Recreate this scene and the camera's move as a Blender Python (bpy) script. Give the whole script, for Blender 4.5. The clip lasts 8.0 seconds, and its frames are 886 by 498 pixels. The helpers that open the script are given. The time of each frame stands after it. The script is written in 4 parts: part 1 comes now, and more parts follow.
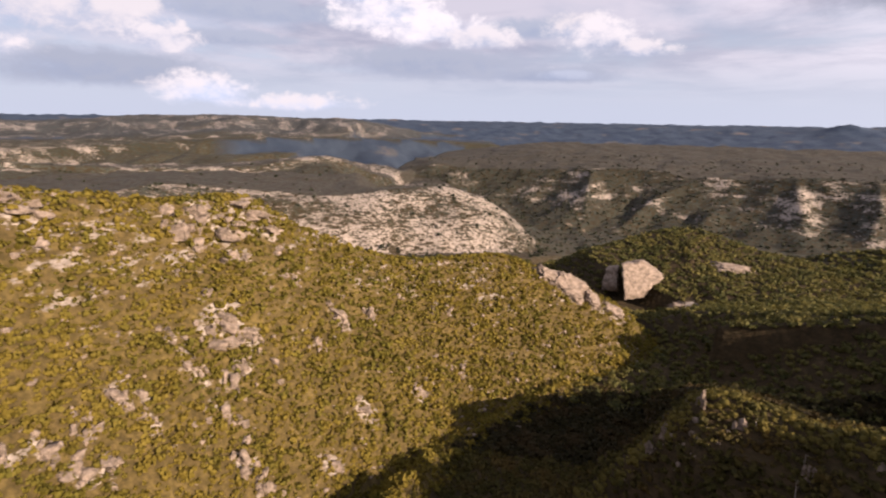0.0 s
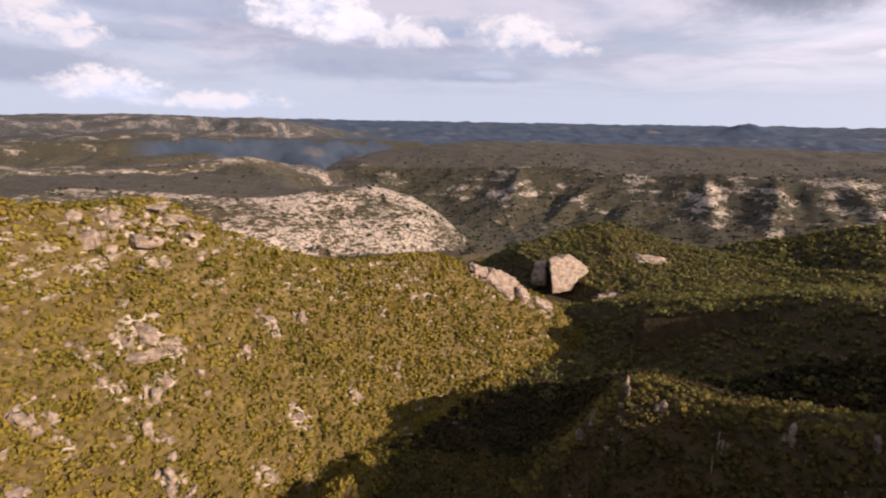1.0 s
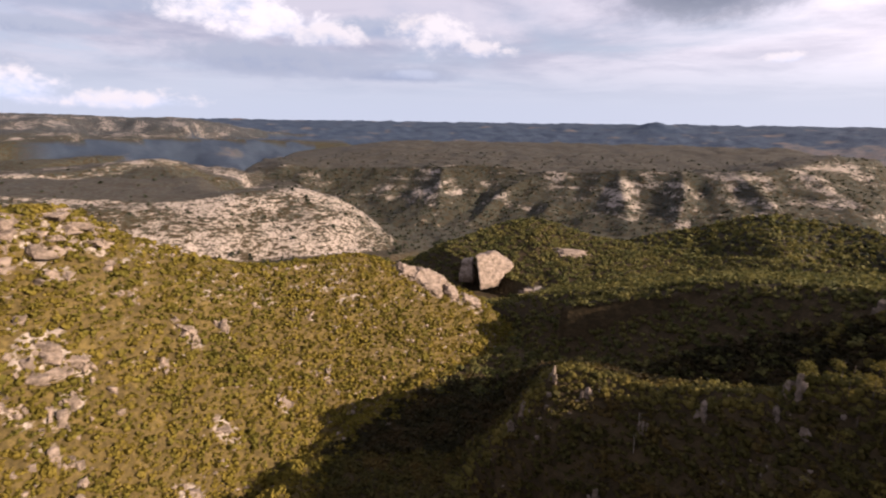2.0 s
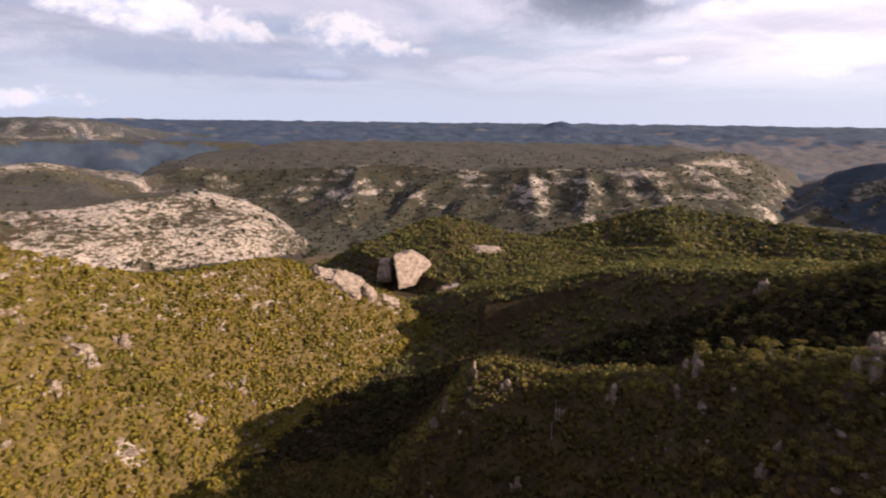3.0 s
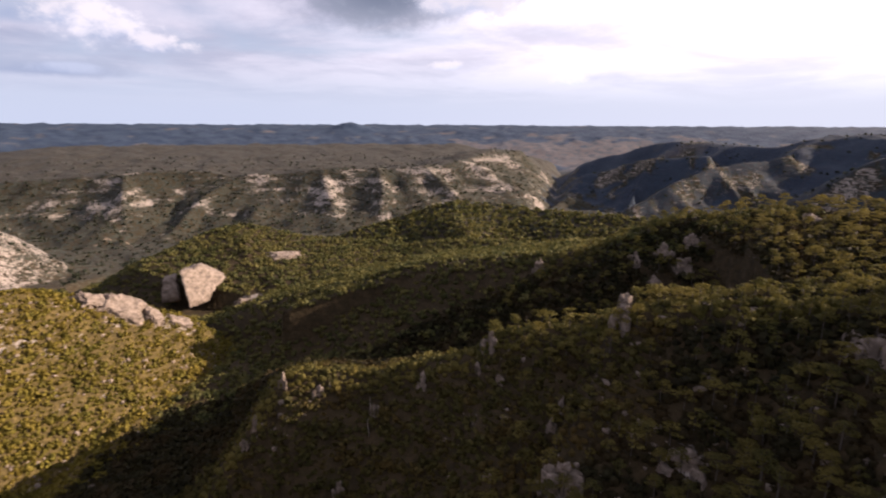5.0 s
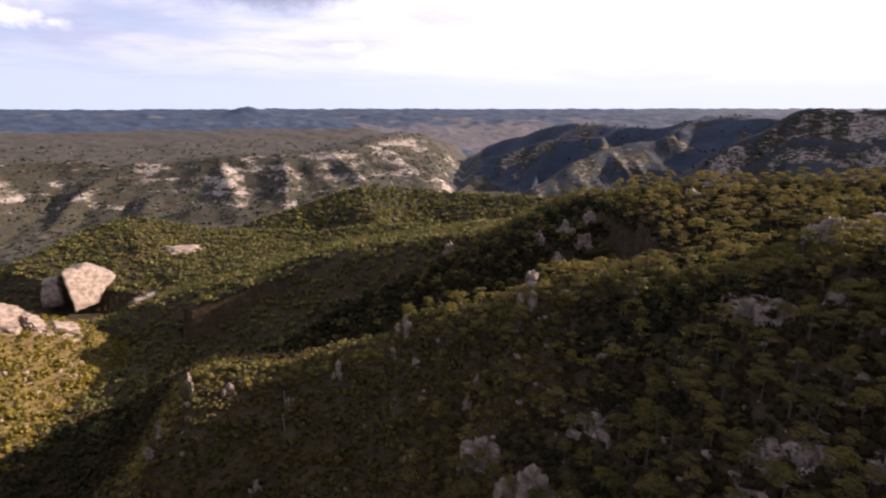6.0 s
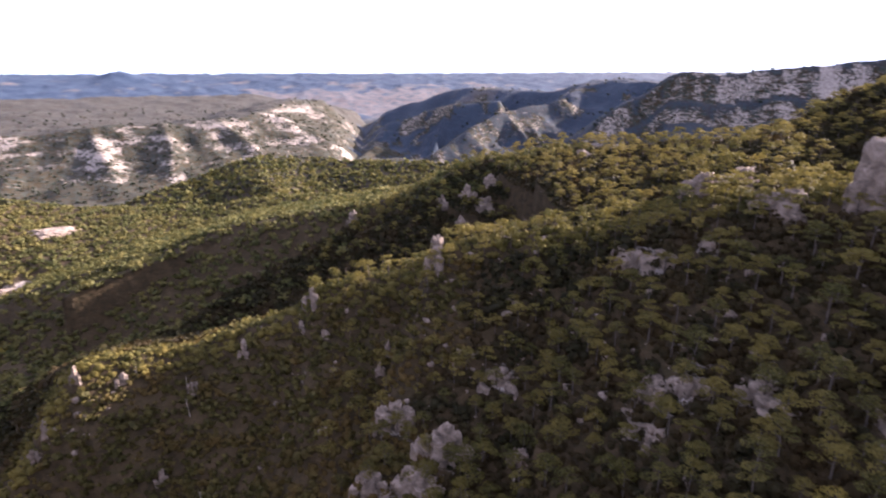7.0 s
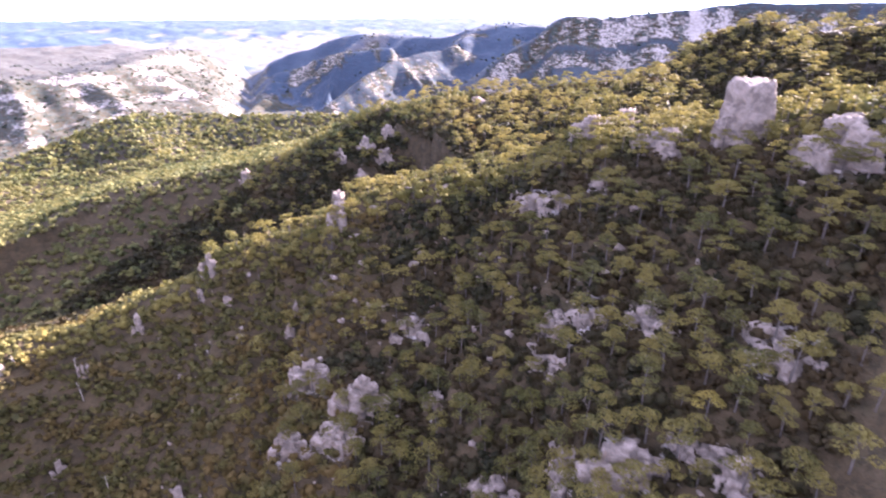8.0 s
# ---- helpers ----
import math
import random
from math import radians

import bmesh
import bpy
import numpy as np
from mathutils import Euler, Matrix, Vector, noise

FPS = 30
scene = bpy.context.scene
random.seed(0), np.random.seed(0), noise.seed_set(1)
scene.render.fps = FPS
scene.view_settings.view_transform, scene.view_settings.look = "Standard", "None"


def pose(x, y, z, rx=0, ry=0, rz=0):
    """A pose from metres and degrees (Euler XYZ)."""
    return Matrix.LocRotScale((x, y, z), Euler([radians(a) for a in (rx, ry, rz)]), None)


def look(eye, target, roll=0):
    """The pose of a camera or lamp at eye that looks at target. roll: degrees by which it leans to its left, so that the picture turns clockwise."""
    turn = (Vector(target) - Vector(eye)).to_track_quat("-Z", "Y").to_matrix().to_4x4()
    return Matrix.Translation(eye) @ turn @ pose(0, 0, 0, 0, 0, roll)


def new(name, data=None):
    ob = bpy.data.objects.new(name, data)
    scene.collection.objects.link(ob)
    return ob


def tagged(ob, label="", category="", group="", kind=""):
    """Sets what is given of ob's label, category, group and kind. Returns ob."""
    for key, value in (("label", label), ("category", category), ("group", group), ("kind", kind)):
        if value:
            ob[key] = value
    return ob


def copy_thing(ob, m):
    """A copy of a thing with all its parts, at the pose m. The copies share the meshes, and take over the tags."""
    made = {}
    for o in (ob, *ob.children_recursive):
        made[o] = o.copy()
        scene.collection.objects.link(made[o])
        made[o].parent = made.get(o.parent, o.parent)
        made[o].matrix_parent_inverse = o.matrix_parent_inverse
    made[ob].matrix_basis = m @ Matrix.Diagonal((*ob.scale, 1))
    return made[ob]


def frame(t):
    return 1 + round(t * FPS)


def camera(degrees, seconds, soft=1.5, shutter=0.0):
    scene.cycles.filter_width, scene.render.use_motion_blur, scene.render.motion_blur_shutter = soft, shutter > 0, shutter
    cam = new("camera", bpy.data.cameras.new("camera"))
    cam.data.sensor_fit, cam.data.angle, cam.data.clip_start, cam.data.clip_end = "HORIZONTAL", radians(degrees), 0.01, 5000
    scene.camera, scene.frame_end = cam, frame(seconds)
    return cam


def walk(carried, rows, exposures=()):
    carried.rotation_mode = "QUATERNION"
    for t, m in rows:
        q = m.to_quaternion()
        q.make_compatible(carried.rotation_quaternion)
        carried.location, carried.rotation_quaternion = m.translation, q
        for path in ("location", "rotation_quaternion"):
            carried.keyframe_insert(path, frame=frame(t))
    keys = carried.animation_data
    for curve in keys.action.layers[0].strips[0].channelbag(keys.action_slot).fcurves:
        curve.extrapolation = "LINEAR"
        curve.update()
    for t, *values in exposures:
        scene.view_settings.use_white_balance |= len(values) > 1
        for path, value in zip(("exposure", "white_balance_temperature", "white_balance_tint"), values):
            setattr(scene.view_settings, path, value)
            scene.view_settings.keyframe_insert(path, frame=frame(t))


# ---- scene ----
cam = camera(77.8, 8.0, soft=2.1, shutter=0.4)
# the camera hovers at one place and turns: seconds, heading to the right of +y, tilt, lean, in degrees
EYE = (0.0, 0.0, 200.0)
TURNS = [
    (0.0, -0.02, -13.19, 0.96), (0.5, 3.73, -13.20, 0.93), (1.0, 7.31, -13.12, 0.94),
    (2.5, 19.28, -13.08, 0.71), (3.0, 23.92, -13.02, 0.67), (3.5, 29.42, -12.96, 0.55),
    (4.0, 34.70, -12.98, 0.49), (4.5, 40.04, -12.75, 0.40), (6.0, 54.59, -14.36, -0.08),
    (6.5, 59.69, -16.02, -0.19), (7.0, 64.85, -17.82, -0.21), (7.5, 70.35, -20.33, -0.39),
    (8.0, 75.42, -22.90, -0.53)]


def heading(a, b):
    """A point 100 m away at the heading a and the elevation b."""
    a, b = radians(a), radians(b)
    return tuple(e + 100 * w for e, w in zip(EYE, (math.sin(a) * math.cos(b), math.cos(a) * math.cos(b), math.sin(b))))


walk(cam, [(t, look(EYE, heading(a, b), c)) for t, a, b, c in TURNS],
     exposures=[(0.0, 1.23, 6450, 23), (4.5, 1.28, 6200, 23), (6.0, 1.54, 6000, 27), (7.0, 2.60, 5500, 30), (8.0, 3.98, 5150, 35)])

# ---- light ----
SUN_AZ, SUN_EL = 127.0, 22.0
sun_way = Vector((math.sin(radians(SUN_AZ)) * math.cos(radians(SUN_EL)),
                  math.cos(radians(SUN_AZ)) * math.cos(radians(SUN_EL)), math.sin(radians(SUN_EL))))
sun = new("sun", bpy.data.lights.new("sun", "SUN"))
sun.data.energy, sun.data.angle, sun.data.color = 5.0, radians(0.5), (1.0, 0.81, 0.57)
sun.matrix_world = look(sun_way * 900, (0, 0, 0))

world = bpy.data.worlds.new("sky")
scene.world = world
world.use_nodes = True


class Nodes:
    """Short hand for building a node tree."""

    def __init__(self, tree):
        self.tree = tree
        tree.nodes.clear()

    def add(self, kind, props=(), **links):
        n = self.tree.nodes.new(kind)
        for k, v in dict(props).items():
            setattr(n, k, v)
        for k, v in links.items():
            key = int(k[1:]) if k[0] == "i" and k[1:].isdigit() else k
            s = n.inputs[key]
            if isinstance(v, bpy.types.NodeSocket):
                self.tree.links.new(v, s)
            else:
                s.default_value = v
        return n

    def math(self, op, a, b=0.0, c=0.0, clamp=False):
        return self.add("ShaderNodeMath", {"operation": op, "use_clamp": clamp}, i0=a, i1=b, i2=c).outputs[0]

    def vec(self, op, a, b=(0, 0, 0)):
        return self.add("ShaderNodeVectorMath", {"operation": op}, i0=a, i1=b).outputs[0]

    def mix(self, fac, a, b, kind="MIX"):
        n = self.add("ShaderNodeMix", {"data_type": "RGBA", "blend_type": kind}, i0=fac, i6=a, i7=b)
        return n.outputs[2]

    def noise(self, vector, scale, detail=4.0, rough=0.55, distort=0.0):
        return self.add("ShaderNodeTexNoise", {}, Vector=vector, Scale=scale, Detail=detail, Roughness=rough, Distortion=distort).outputs[0]

    def ramp(self, fac, a, b):
        """0 at a, 1 at b, smooth between."""
        return self.add("ShaderNodeMapRange", {"interpolation_type": "SMOOTHSTEP"}, i0=fac, i1=a, i2=b).outputs[0]


def col(*v):
    return (*v, 1.0)


sky = Nodes(world.node_tree)
way = sky.add("ShaderNodeTexCoord").outputs["Generated"]
sep = sky.add("ShaderNodeSeparateXYZ", {}, i0=way)
air = sky.add("ShaderNodeTexSky", {"sky_type": "NISHITA", "sun_disc": False, "sun_elevation": radians(SUN_EL), "sun_rotation": radians(SUN_AZ),
                                   "altitude": 600.0, "air_density": 1.0, "dust_density": 0.4, "ozone_density": 2.5}).outputs[0]
air = sky.vec("SCALE", air)
air.node.inputs["Scale"].default_value = 0.10
# the lower air is pale and milky
high = sky.math("MAXIMUM", sep.outputs[2], 0.0)
toward = sky.add("ShaderNodeVectorMath", {"operation": "DOT_PRODUCT"}, i0=way, i1=tuple(sun_way)).outputs["Value"]
glow = sky.ramp(toward, -0.45, 0.85)
milk = sky.mix(glow, col(0.60, 0.68, 0.78), col(0.74, 0.79, 0.85))
air = sky.mix(sky.ramp(high, 0.30, 0.0), air, milk)
# a broken layer of thin cloud, seen on a plane above
flat = sky.math("ADD", high, 0.09)
plane = sky.add("ShaderNodeCombineXYZ", {}, i0=sky.math("DIVIDE", sep.outputs[0], flat), i1=sky.math("DIVIDE", sep.outputs[1], flat)).outputs[0]
streak = sky.noise(plane, 0.42, 7.0, 0.55, 0.5)
veil = sky.math("MULTIPLY", sky.ramp(sky.math("ADD", streak, sky.math("MULTIPLY", glow, 0.14)), 0.28, 0.54), sky.ramp(high, 0.02, 0.13))
shade = sky.ramp(sky.noise(sky.vec("ADD", plane, (3.1, 1.7, 0)), 0.7, 7.0, 0.6, 0.3), 0.38, 0.66)
dim = sky.mix(glow, col(0.42, 0.45, 0.55), col(1.05, 1.0, 1.02))
lit = sky.mix(glow, col(0.72, 0.71, 0.77), col(1.5, 1.42, 1.40))
both = sky.mix(sky.math("MULTIPLY", veil, 0.92), air, sky.mix(shade, lit, dim))
# a duller grey deck high overhead, unseen, added to dim the fill
both = sky.mix(sky.math("MULTIPLY", sky.ramp(high, 0.27, 0.60), 0.8), both, col(0.53, 0.53, 0.575))
# single heaped clouds: heading, height, half width, half height in degrees, brightness of the top and of the base
CLOUDS = [(-31.0, 3.4, 13.0, 2.6, 0.53, 0.50), (-18.0, 9.2, 15.0, 1.8, 0.57, 0.52), (-2.0, 5.0, 13.0, 2.4, 0.55, 0.50), (10.0, 4.2, 10.0, 1.3, 0.56, 0.50), (9.0, 8.3, 8.0, 1.6, 0.58, 0.52), (-22.0, 6.9, 12.0, 1.0, 0.58, 0.50),
          (-37.5, 8.2, 8.0, 3.6, 0.92, 0.62), (-32.0, 10.6, 5.5, 3.4, 1.02, 0.66), (-29.5, 7.8, 4.6, 2.4, 0.94, 0.60), (-26.2, 6.3, 3.0, 1.7, 0.98, 0.60), (-39.5, 4.9, 3.4, 1.3, 1.0, 0.62),
          (-8.0, 11.3, 4.6, 2.2, 1.04, 0.70), (-5.2, 9.6, 5.4, 2.2, 1.08, 0.68), (-1.2, 8.3, 4.8, 2.0, 1.10, 0.64), (3.0, 7.5, 3.6, 1.3, 0.98, 0.60),
          (12.8, 8.4, 3.2, 1.5, 0.92, 0.60), (15.0, 7.6, 3.2, 2.1, 1.02, 0.56), (18.2, 6.5, 2.8, 1.0, 0.96, 0.58), (11.5, 4.3, 3.6, 0.8, 0.66, 0.54),
          (-22.5, 2.0, 4.4, 1.9, 1.02, 0.84), (-14.5, 1.3, 5.6, 1.0, 0.98, 0.82),
          (39.0, 11.6, 12.0, 6.0, 0.38, 0.27), (46.0, 11.2, 4.5, 1.8, 0.9, 0.62), (57.6, 4.2, 1.6, 0.7, 1.1, 0.9), (45.5, 5.6, 1.4, 0.5, 1.0, 0.85)]
stretch = sky.vec("MULTIPLY", way, (1, 1, 1.5))
puffs = sky.math("ADD", sky.math("MULTIPLY", sky.noise(stretch, 12.0, 4.0, 0.5, 0.4), 0.55), sky.math("MULTIPLY", sky.noise(stretch, 36.0, 8.0, 0.66, 0.3), 0.45))
az = sky.math("ARCTAN2", sep.outputs[0], sep.outputs[1])
el = sky.math("ARCSINE", sep.outputs[2])
lump = sky.math("SUBTRACT", puffs, 0.5)
for a, b, w, h, top, base in CLOUDS:
    grow = 1.3 if top > 0.7 else 1.0
    u = sky.math("DIVIDE", sky.math("SUBTRACT", az, radians(a)), radians(w * grow))
    v = sky.math("DIVIDE", sky.math("SUBTRACT", el, radians(b)), radians(h * grow))
    # flatter below than above
    vv = sky.math("MULTIPLY", v, sky.math("ADD", 1.0, sky.math("MULTIPLY", sky.math("LESS_THAN", v, 0.0), 0.8)))
    d = sky.math("SQRT", sky.math("ADD", sky.math("MULTIPLY", u, u), sky.math("MULTIPLY", vv, vv)))
    crisp = sky.add("ShaderNodeMapRange", {}, i0=v, i1=-0.6, i2=0.5, i3=0.95, i4=0.45).outputs[0]
    body = sky.math("ADD", sky.math("MULTIPLY", lump, 3.0 if top > 0.7 else 1.8), sky.math("SUBTRACT", 1.0, d))
    mask = sky.add("ShaderNodeMapRange", {"interpolation_type": "SMOOTHSTEP"}, i0=body, i1=-0.05, i2=crisp).outputs[0]
    tone = sky.ramp(sky.math("ADD", v, sky.math("MULTIPLY", lump, 6.0)), -1.1, 0.7)
    both = sky.mix(mask, both, sky.mix(tone, col(base * 0.80, base * 0.95, base * 1.20), col(top * 0.95, top * 0.92, top * 0.92) if top > 0.7 else col(top * 0.86, top * 0.97, top * 1.14)))
sky.add("ShaderNodeOutputWorld", {}, Surface=sky.add("ShaderNodeBackground", {}, Color=both, Strength=0.42).outputs[0])


# ---- materials ----
def material(name):
    m = bpy.data.materials.new(name)
    m.use_nodes = True
    return m, Nodes(m.node_tree)


def finish(n, color, rough=0.9, bump=None, strength=0.5, distance=0.5, spec=0.2, through_light=0.0):
    p = n.add("ShaderNodeBsdfPrincipled", {}, Roughness=rough)
    p.inputs["Specular IOR Level"].default_value = spec
    if isinstance(color, bpy.types.NodeSocket):
        n.tree.links.new(color, p.inputs["Base Color"])
    else:
        p.inputs["Base Color"].default_value = color
    if bump is not None:
        b = n.add("ShaderNodeBump", {}, Height=bump, Strength=strength, Distance=distance)
        n.tree.links.new(b.outputs[0], p.inputs["Normal"])
    out = p.outputs[0]
    if through_light:
        tr = n.add("ShaderNodeBsdfTranslucent")
        if isinstance(color, bpy.types.NodeSocket):
            n.tree.links.new(color, tr.inputs["Color"])
        else:
            tr.inputs["Color"].default_value = color
        out = n.add("ShaderNodeMixShader", {}, i0=through_light, i1=out, i2=tr.outputs[0]).outputs[0]
    n.add("ShaderNodeOutputMaterial", {}, Surface=out)


def ground_material():
    m, n = material("scrub_ground")
    pos = n.add("ShaderNodeNewGeometry").outputs["Position"]
    rock = n.add("ShaderNodeAttribute", {"attribute_name": "rock"}).outputs["Fac"]
    wood = n.add("ShaderNodeAttribute", {"attribute_name": "wood"}).outputs["Fac"]
    far = n.add("ShaderNodeAttribute", {"attribute_name": "hazed_plain"}).outputs["Fac"]
    squash = n.vec("MULTIPLY", pos, (1, 1, 2.6))
    big = n.noise(pos, 0.012, 5)
    mid = n.noise(squash, 0.06, 6, 0.65)
    fine = n.noise(pos, 0.45, 5, 0.65)
    soil = n.mix(n.ramp(fine, 0.35, 0.7), col(0.036, 0.026, 0.014), col(0.070, 0.049, 0.027))
    scrub = n.mix(n.ramp(mid, 0.38, 0.62), col(0.040, 0.032, 0.014), col(0.072, 0.050, 0.023))
    green = n.mix(n.ramp(fine, 0.4, 0.65), col(0.023, 0.017, 0.008), col(0.042, 0.029, 0.013))
    base = n.mix(n.ramp(fine, 0.42, 0.62), scrub, soil)
    gold = n.mix(n.ramp(fine, 0.35, 0.65), col(0.080, 0.060, 0.017), col(0.150, 0.110, 0.036))
    # far scrub greyed and blued: distance haze put into its colour
    hazed_scrub = n.mix(n.ramp(n.noise(pos, 0.16, 5, 0.7), 0.40, 0.60), col(0.026, 0.033, 0.027), col(0.070, 0.072, 0.058))
    base = n.mix(n.add("ShaderNodeAttribute", {"attribute_name": "hazed_scrub"}).outputs["Fac"], base, hazed_scrub)
    base = n.mix(n.add("ShaderNodeAttribute", {"attribute_name": "dry"}).outputs["Fac"], base, gold)
    base = n.mix(n.math("MULTIPLY", wood, n.ramp(mid, 0.25, 0.55)), base, n.mix(n.add("ShaderNodeAttribute", {"attribute_name": "hazed_scrub"}).outputs["Fac"], green, col(0.024, 0.031, 0.025)))
    stone = n.mix(n.ramp(n.noise(squash, 0.25, 6, 0.7), 0.3, 0.7), col(0.18, 0.154, 0.132), col(0.365, 0.318, 0.278))
    bed = n.vec("MULTIPLY", pos, (0.8, 0.8, 4.0))
    cut = n.math("ADD", n.math("MULTIPLY", n.noise(squash, 0.05, 6, 0.6), 0.4), n.math("MULTIPLY", n.noise(bed, 0.11, 6, 0.68), 0.6))
    edge = n.math("SUBTRACT", 0.68, n.math("MULTIPLY", rock, 0.36))
    bare = n.ramp(n.math("SUBTRACT", cut, edge), -0.012, 0.02)
    tufts = n.ramp(n.noise(pos, 0.15, 5, 0.75), 0.46, 0.53)
    near_bare = n.add("ShaderNodeAttribute", {"attribute_name": "dry"}).outputs["Fac"]
    base = n.mix(n.math("MULTIPLY", tufts, n.math("SUBTRACT", 1.0, n.math("MULTIPLY", near_bare, 0.7))), base, green)
    bare = n.math("MULTIPLY", bare, n.math("SUBTRACT", 1.0, n.math("MULTIPLY", n.ramp(n.noise(pos, 0.20, 5, 0.75), 0.49, 0.56), n.math("SUBTRACT", 0.92, n.math("MULTIPLY", n.ramp(rock, 0.66, 0.80), 0.8)))))
    stone = n.mix(n.ramp(rock, 0.42, 0.62), n.mix(1.0, stone, col(0.70, 0.70, 0.70), "MULTIPLY"), stone)
    base = n.mix(bare, base, stone)
    level = n.vec("MULTIPLY", pos, (1, 1, 0))
    tilled_glow = n.add("ShaderNodeAttribute", {"attribute_name": "tilled_glow"}).outputs["Fac"]
    # far woods and crops with blue-grey haze mixed into their colours
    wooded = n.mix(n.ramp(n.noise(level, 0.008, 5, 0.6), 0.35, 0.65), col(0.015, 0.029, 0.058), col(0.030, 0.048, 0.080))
    hazed_crops = n.mix(n.ramp(n.noise(level, 0.02, 4, 0.6), 0.4, 0.6), col(0.100, 0.086, 0.088), col(0.058, 0.064, 0.078))
    hazed_field = n.mix(n.ramp(n.math("ADD", n.noise(level, 0.005, 5, 0.6), n.math("MULTIPLY", tilled_glow, 0.35)), 0.58, 0.66), wooded, hazed_crops)
    base = n.mix(far, base, hazed_field)
    h = n.math("ADD", n.math("MULTIPLY", fine, 0.6), n.math("MULTIPLY", mid, 3.0))
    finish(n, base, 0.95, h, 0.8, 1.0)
    return m


def foliage_material(name, dark, light, warm, leaf_scale=1.2):
    m, n = material(name)
    pos = n.add("ShaderNodeNewGeometry")
    isle = pos.outputs["Random Per Island"]
    obr = n.add("ShaderNodeObjectInfo").outputs["Random"]
    tone = n.noise(pos.outputs["Position"], 0.11, 3)
    c = n.mix(isle, col(*dark), col(*light))
    c = n.mix(n.ramp(n.math("ADD", tone, n.math("MULTIPLY", obr, 0.15)), 0.42, 0.72), c, col(*warm))
    stand = n.ramp(n.noise(pos.outputs["Position"], 0.022, 4, 0.6), 0.46, 0.66)
    c = n.mix(n.math("MULTIPLY", stand, 0.5), c, n.mix(1.0, c, col(0.50, 0.62, 0.55), "MULTIPLY"))
    finish(n, c, 0.75, n.noise(pos.outputs["Position"], leaf_scale, 4, 0.7), 0.6, 0.3, 0.15, 0.35)
    return m


def stone_material():
    m, n = material("limestone")
    pos = n.add("ShaderNodeTexCoord").outputs["Object"]
    wpos = n.add("ShaderNodeNewGeometry").outputs["Position"]
    bed = n.vec("MULTIPLY", wpos, (0.9, 0.9, 1.25))
    a = n.noise(bed, 0.35, 7, 0.65, 0.4)
    b = n.noise(wpos, 1.6, 6, 0.7)
    c = n.mix(n.ramp(a, 0.35, 0.66), col(0.118, 0.094, 0.075), col(0.278, 0.223, 0.182))
    c = n.mix(n.ramp(b, 0.55, 0.75), c, col(0.125, 0.096, 0.072))
    c = n.mix(n.ramp(n.noise(n.vec("MULTIPLY", wpos, (1, 1, 0.25)), 0.9, 5, 0.7), 0.58, 0.70), c, col(0.165, 0.122, 0.092))
    h = n.math("ADD", n.math("MULTIPLY", a, 1.4), n.math("MULTIPLY", b, 0.5))
    finish(n, c, 0.92, h, 0.9, 0.9)
    return m


def bark_material():
    m, n = material("pine_bark")
    pos = n.add("ShaderNodeNewGeometry").outputs["Position"]
    a = n.noise(n.vec("MULTIPLY", pos, (3, 3, 0.6)), 1.5, 5)
    finish(n, n.mix(a, col(0.05, 0.04, 0.033), col(0.12, 0.10, 0.085)), 0.9, a, 0.6, 0.1)
    return m


GROUND = ground_material()
STONE = stone_material()
BARK = bark_material()
PINE = foliage_material("pine_needles", (0.044, 0.044, 0.016), (0.116, 0.104, 0.028), (0.150, 0.122, 0.031))
WOOD = foliage_material("mixed_wood_leaves", (0.042, 0.048, 0.018), (0.116, 0.112, 0.036), (0.145, 0.126, 0.038))
OAK = foliage_material("oak_leaves", (0.098, 0.086, 0.017), (0.160, 0.133, 0.022), (0.178, 0.136, 0.024))
# leaves of the far oaks, greyed for haze in the base colour
HAZED_OAK = foliage_material("hazed_oak_leaves", (0.020, 0.027, 0.019), (0.040, 0.047, 0.030), (0.052, 0.052, 0.032))
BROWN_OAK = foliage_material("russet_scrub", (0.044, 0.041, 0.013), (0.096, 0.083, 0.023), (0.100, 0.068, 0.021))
# oak of the shaded slopes: shade put into darker leaf colours
SHADED_OAK = foliage_material("shaded_oak_leaves", (0.018, 0.017, 0.008), (0.037, 0.033, 0.012), (0.050, 0.034, 0.014))

# ---- terrain ----
# >> terrain plan
# ridge lines: crest points (x, y, z); drop against distance on the near and on the far side
RIDGES = {}
RIDGES["spur"] = (  # sunlit scrub spur
    [(-217, 58, 200), (-176, 123, 188.7), (-142, 175, 179.1), (-127, 210, 169.9), (-111, 237, 165.5), (-94, 262, 162.4), (-81, 272, 150.9), (-56, 287, 135.3), (-36, 298, 126.3), (-8, 312, 121.1), (34, 333, 119), (54, 341, 111.4), (79, 343, 101.1), (102, 343, 88.5), (122, 344, 80)],
    [(0, 0), (15, 7), (110, 84), (200, 165)], [(0, 0), (30, 12), (200, 110)])
RIDGES["outcrop_ridge"] = (  # rocky ridge crest with pines
    [(57, 186, 53.1), (68, 186, 69.9), (80, 182, 87), (92, 178, 105), (105, 170, 108), (118, 157, 106.9), (130, 139, 113.4), (139, 123, 119.5), (143, 116, 127.1), (151, 98, 131.6), (156, 81, 134.5), (156, 73, 144.8), (160, 57, 148), (163, 40, 151.8), (164, 22, 155.8), (160, 4, 163.1), (157, -14, 169.3), (150, -35, 174.2), (139, -56, 181.6), (118, -92, 189.5), (85, -147, 200)],
    [(0, 0), (6, 4), (40, 34), (120, 88), (260, 122)], [(0, 0), (20, 6), (100, 40)])
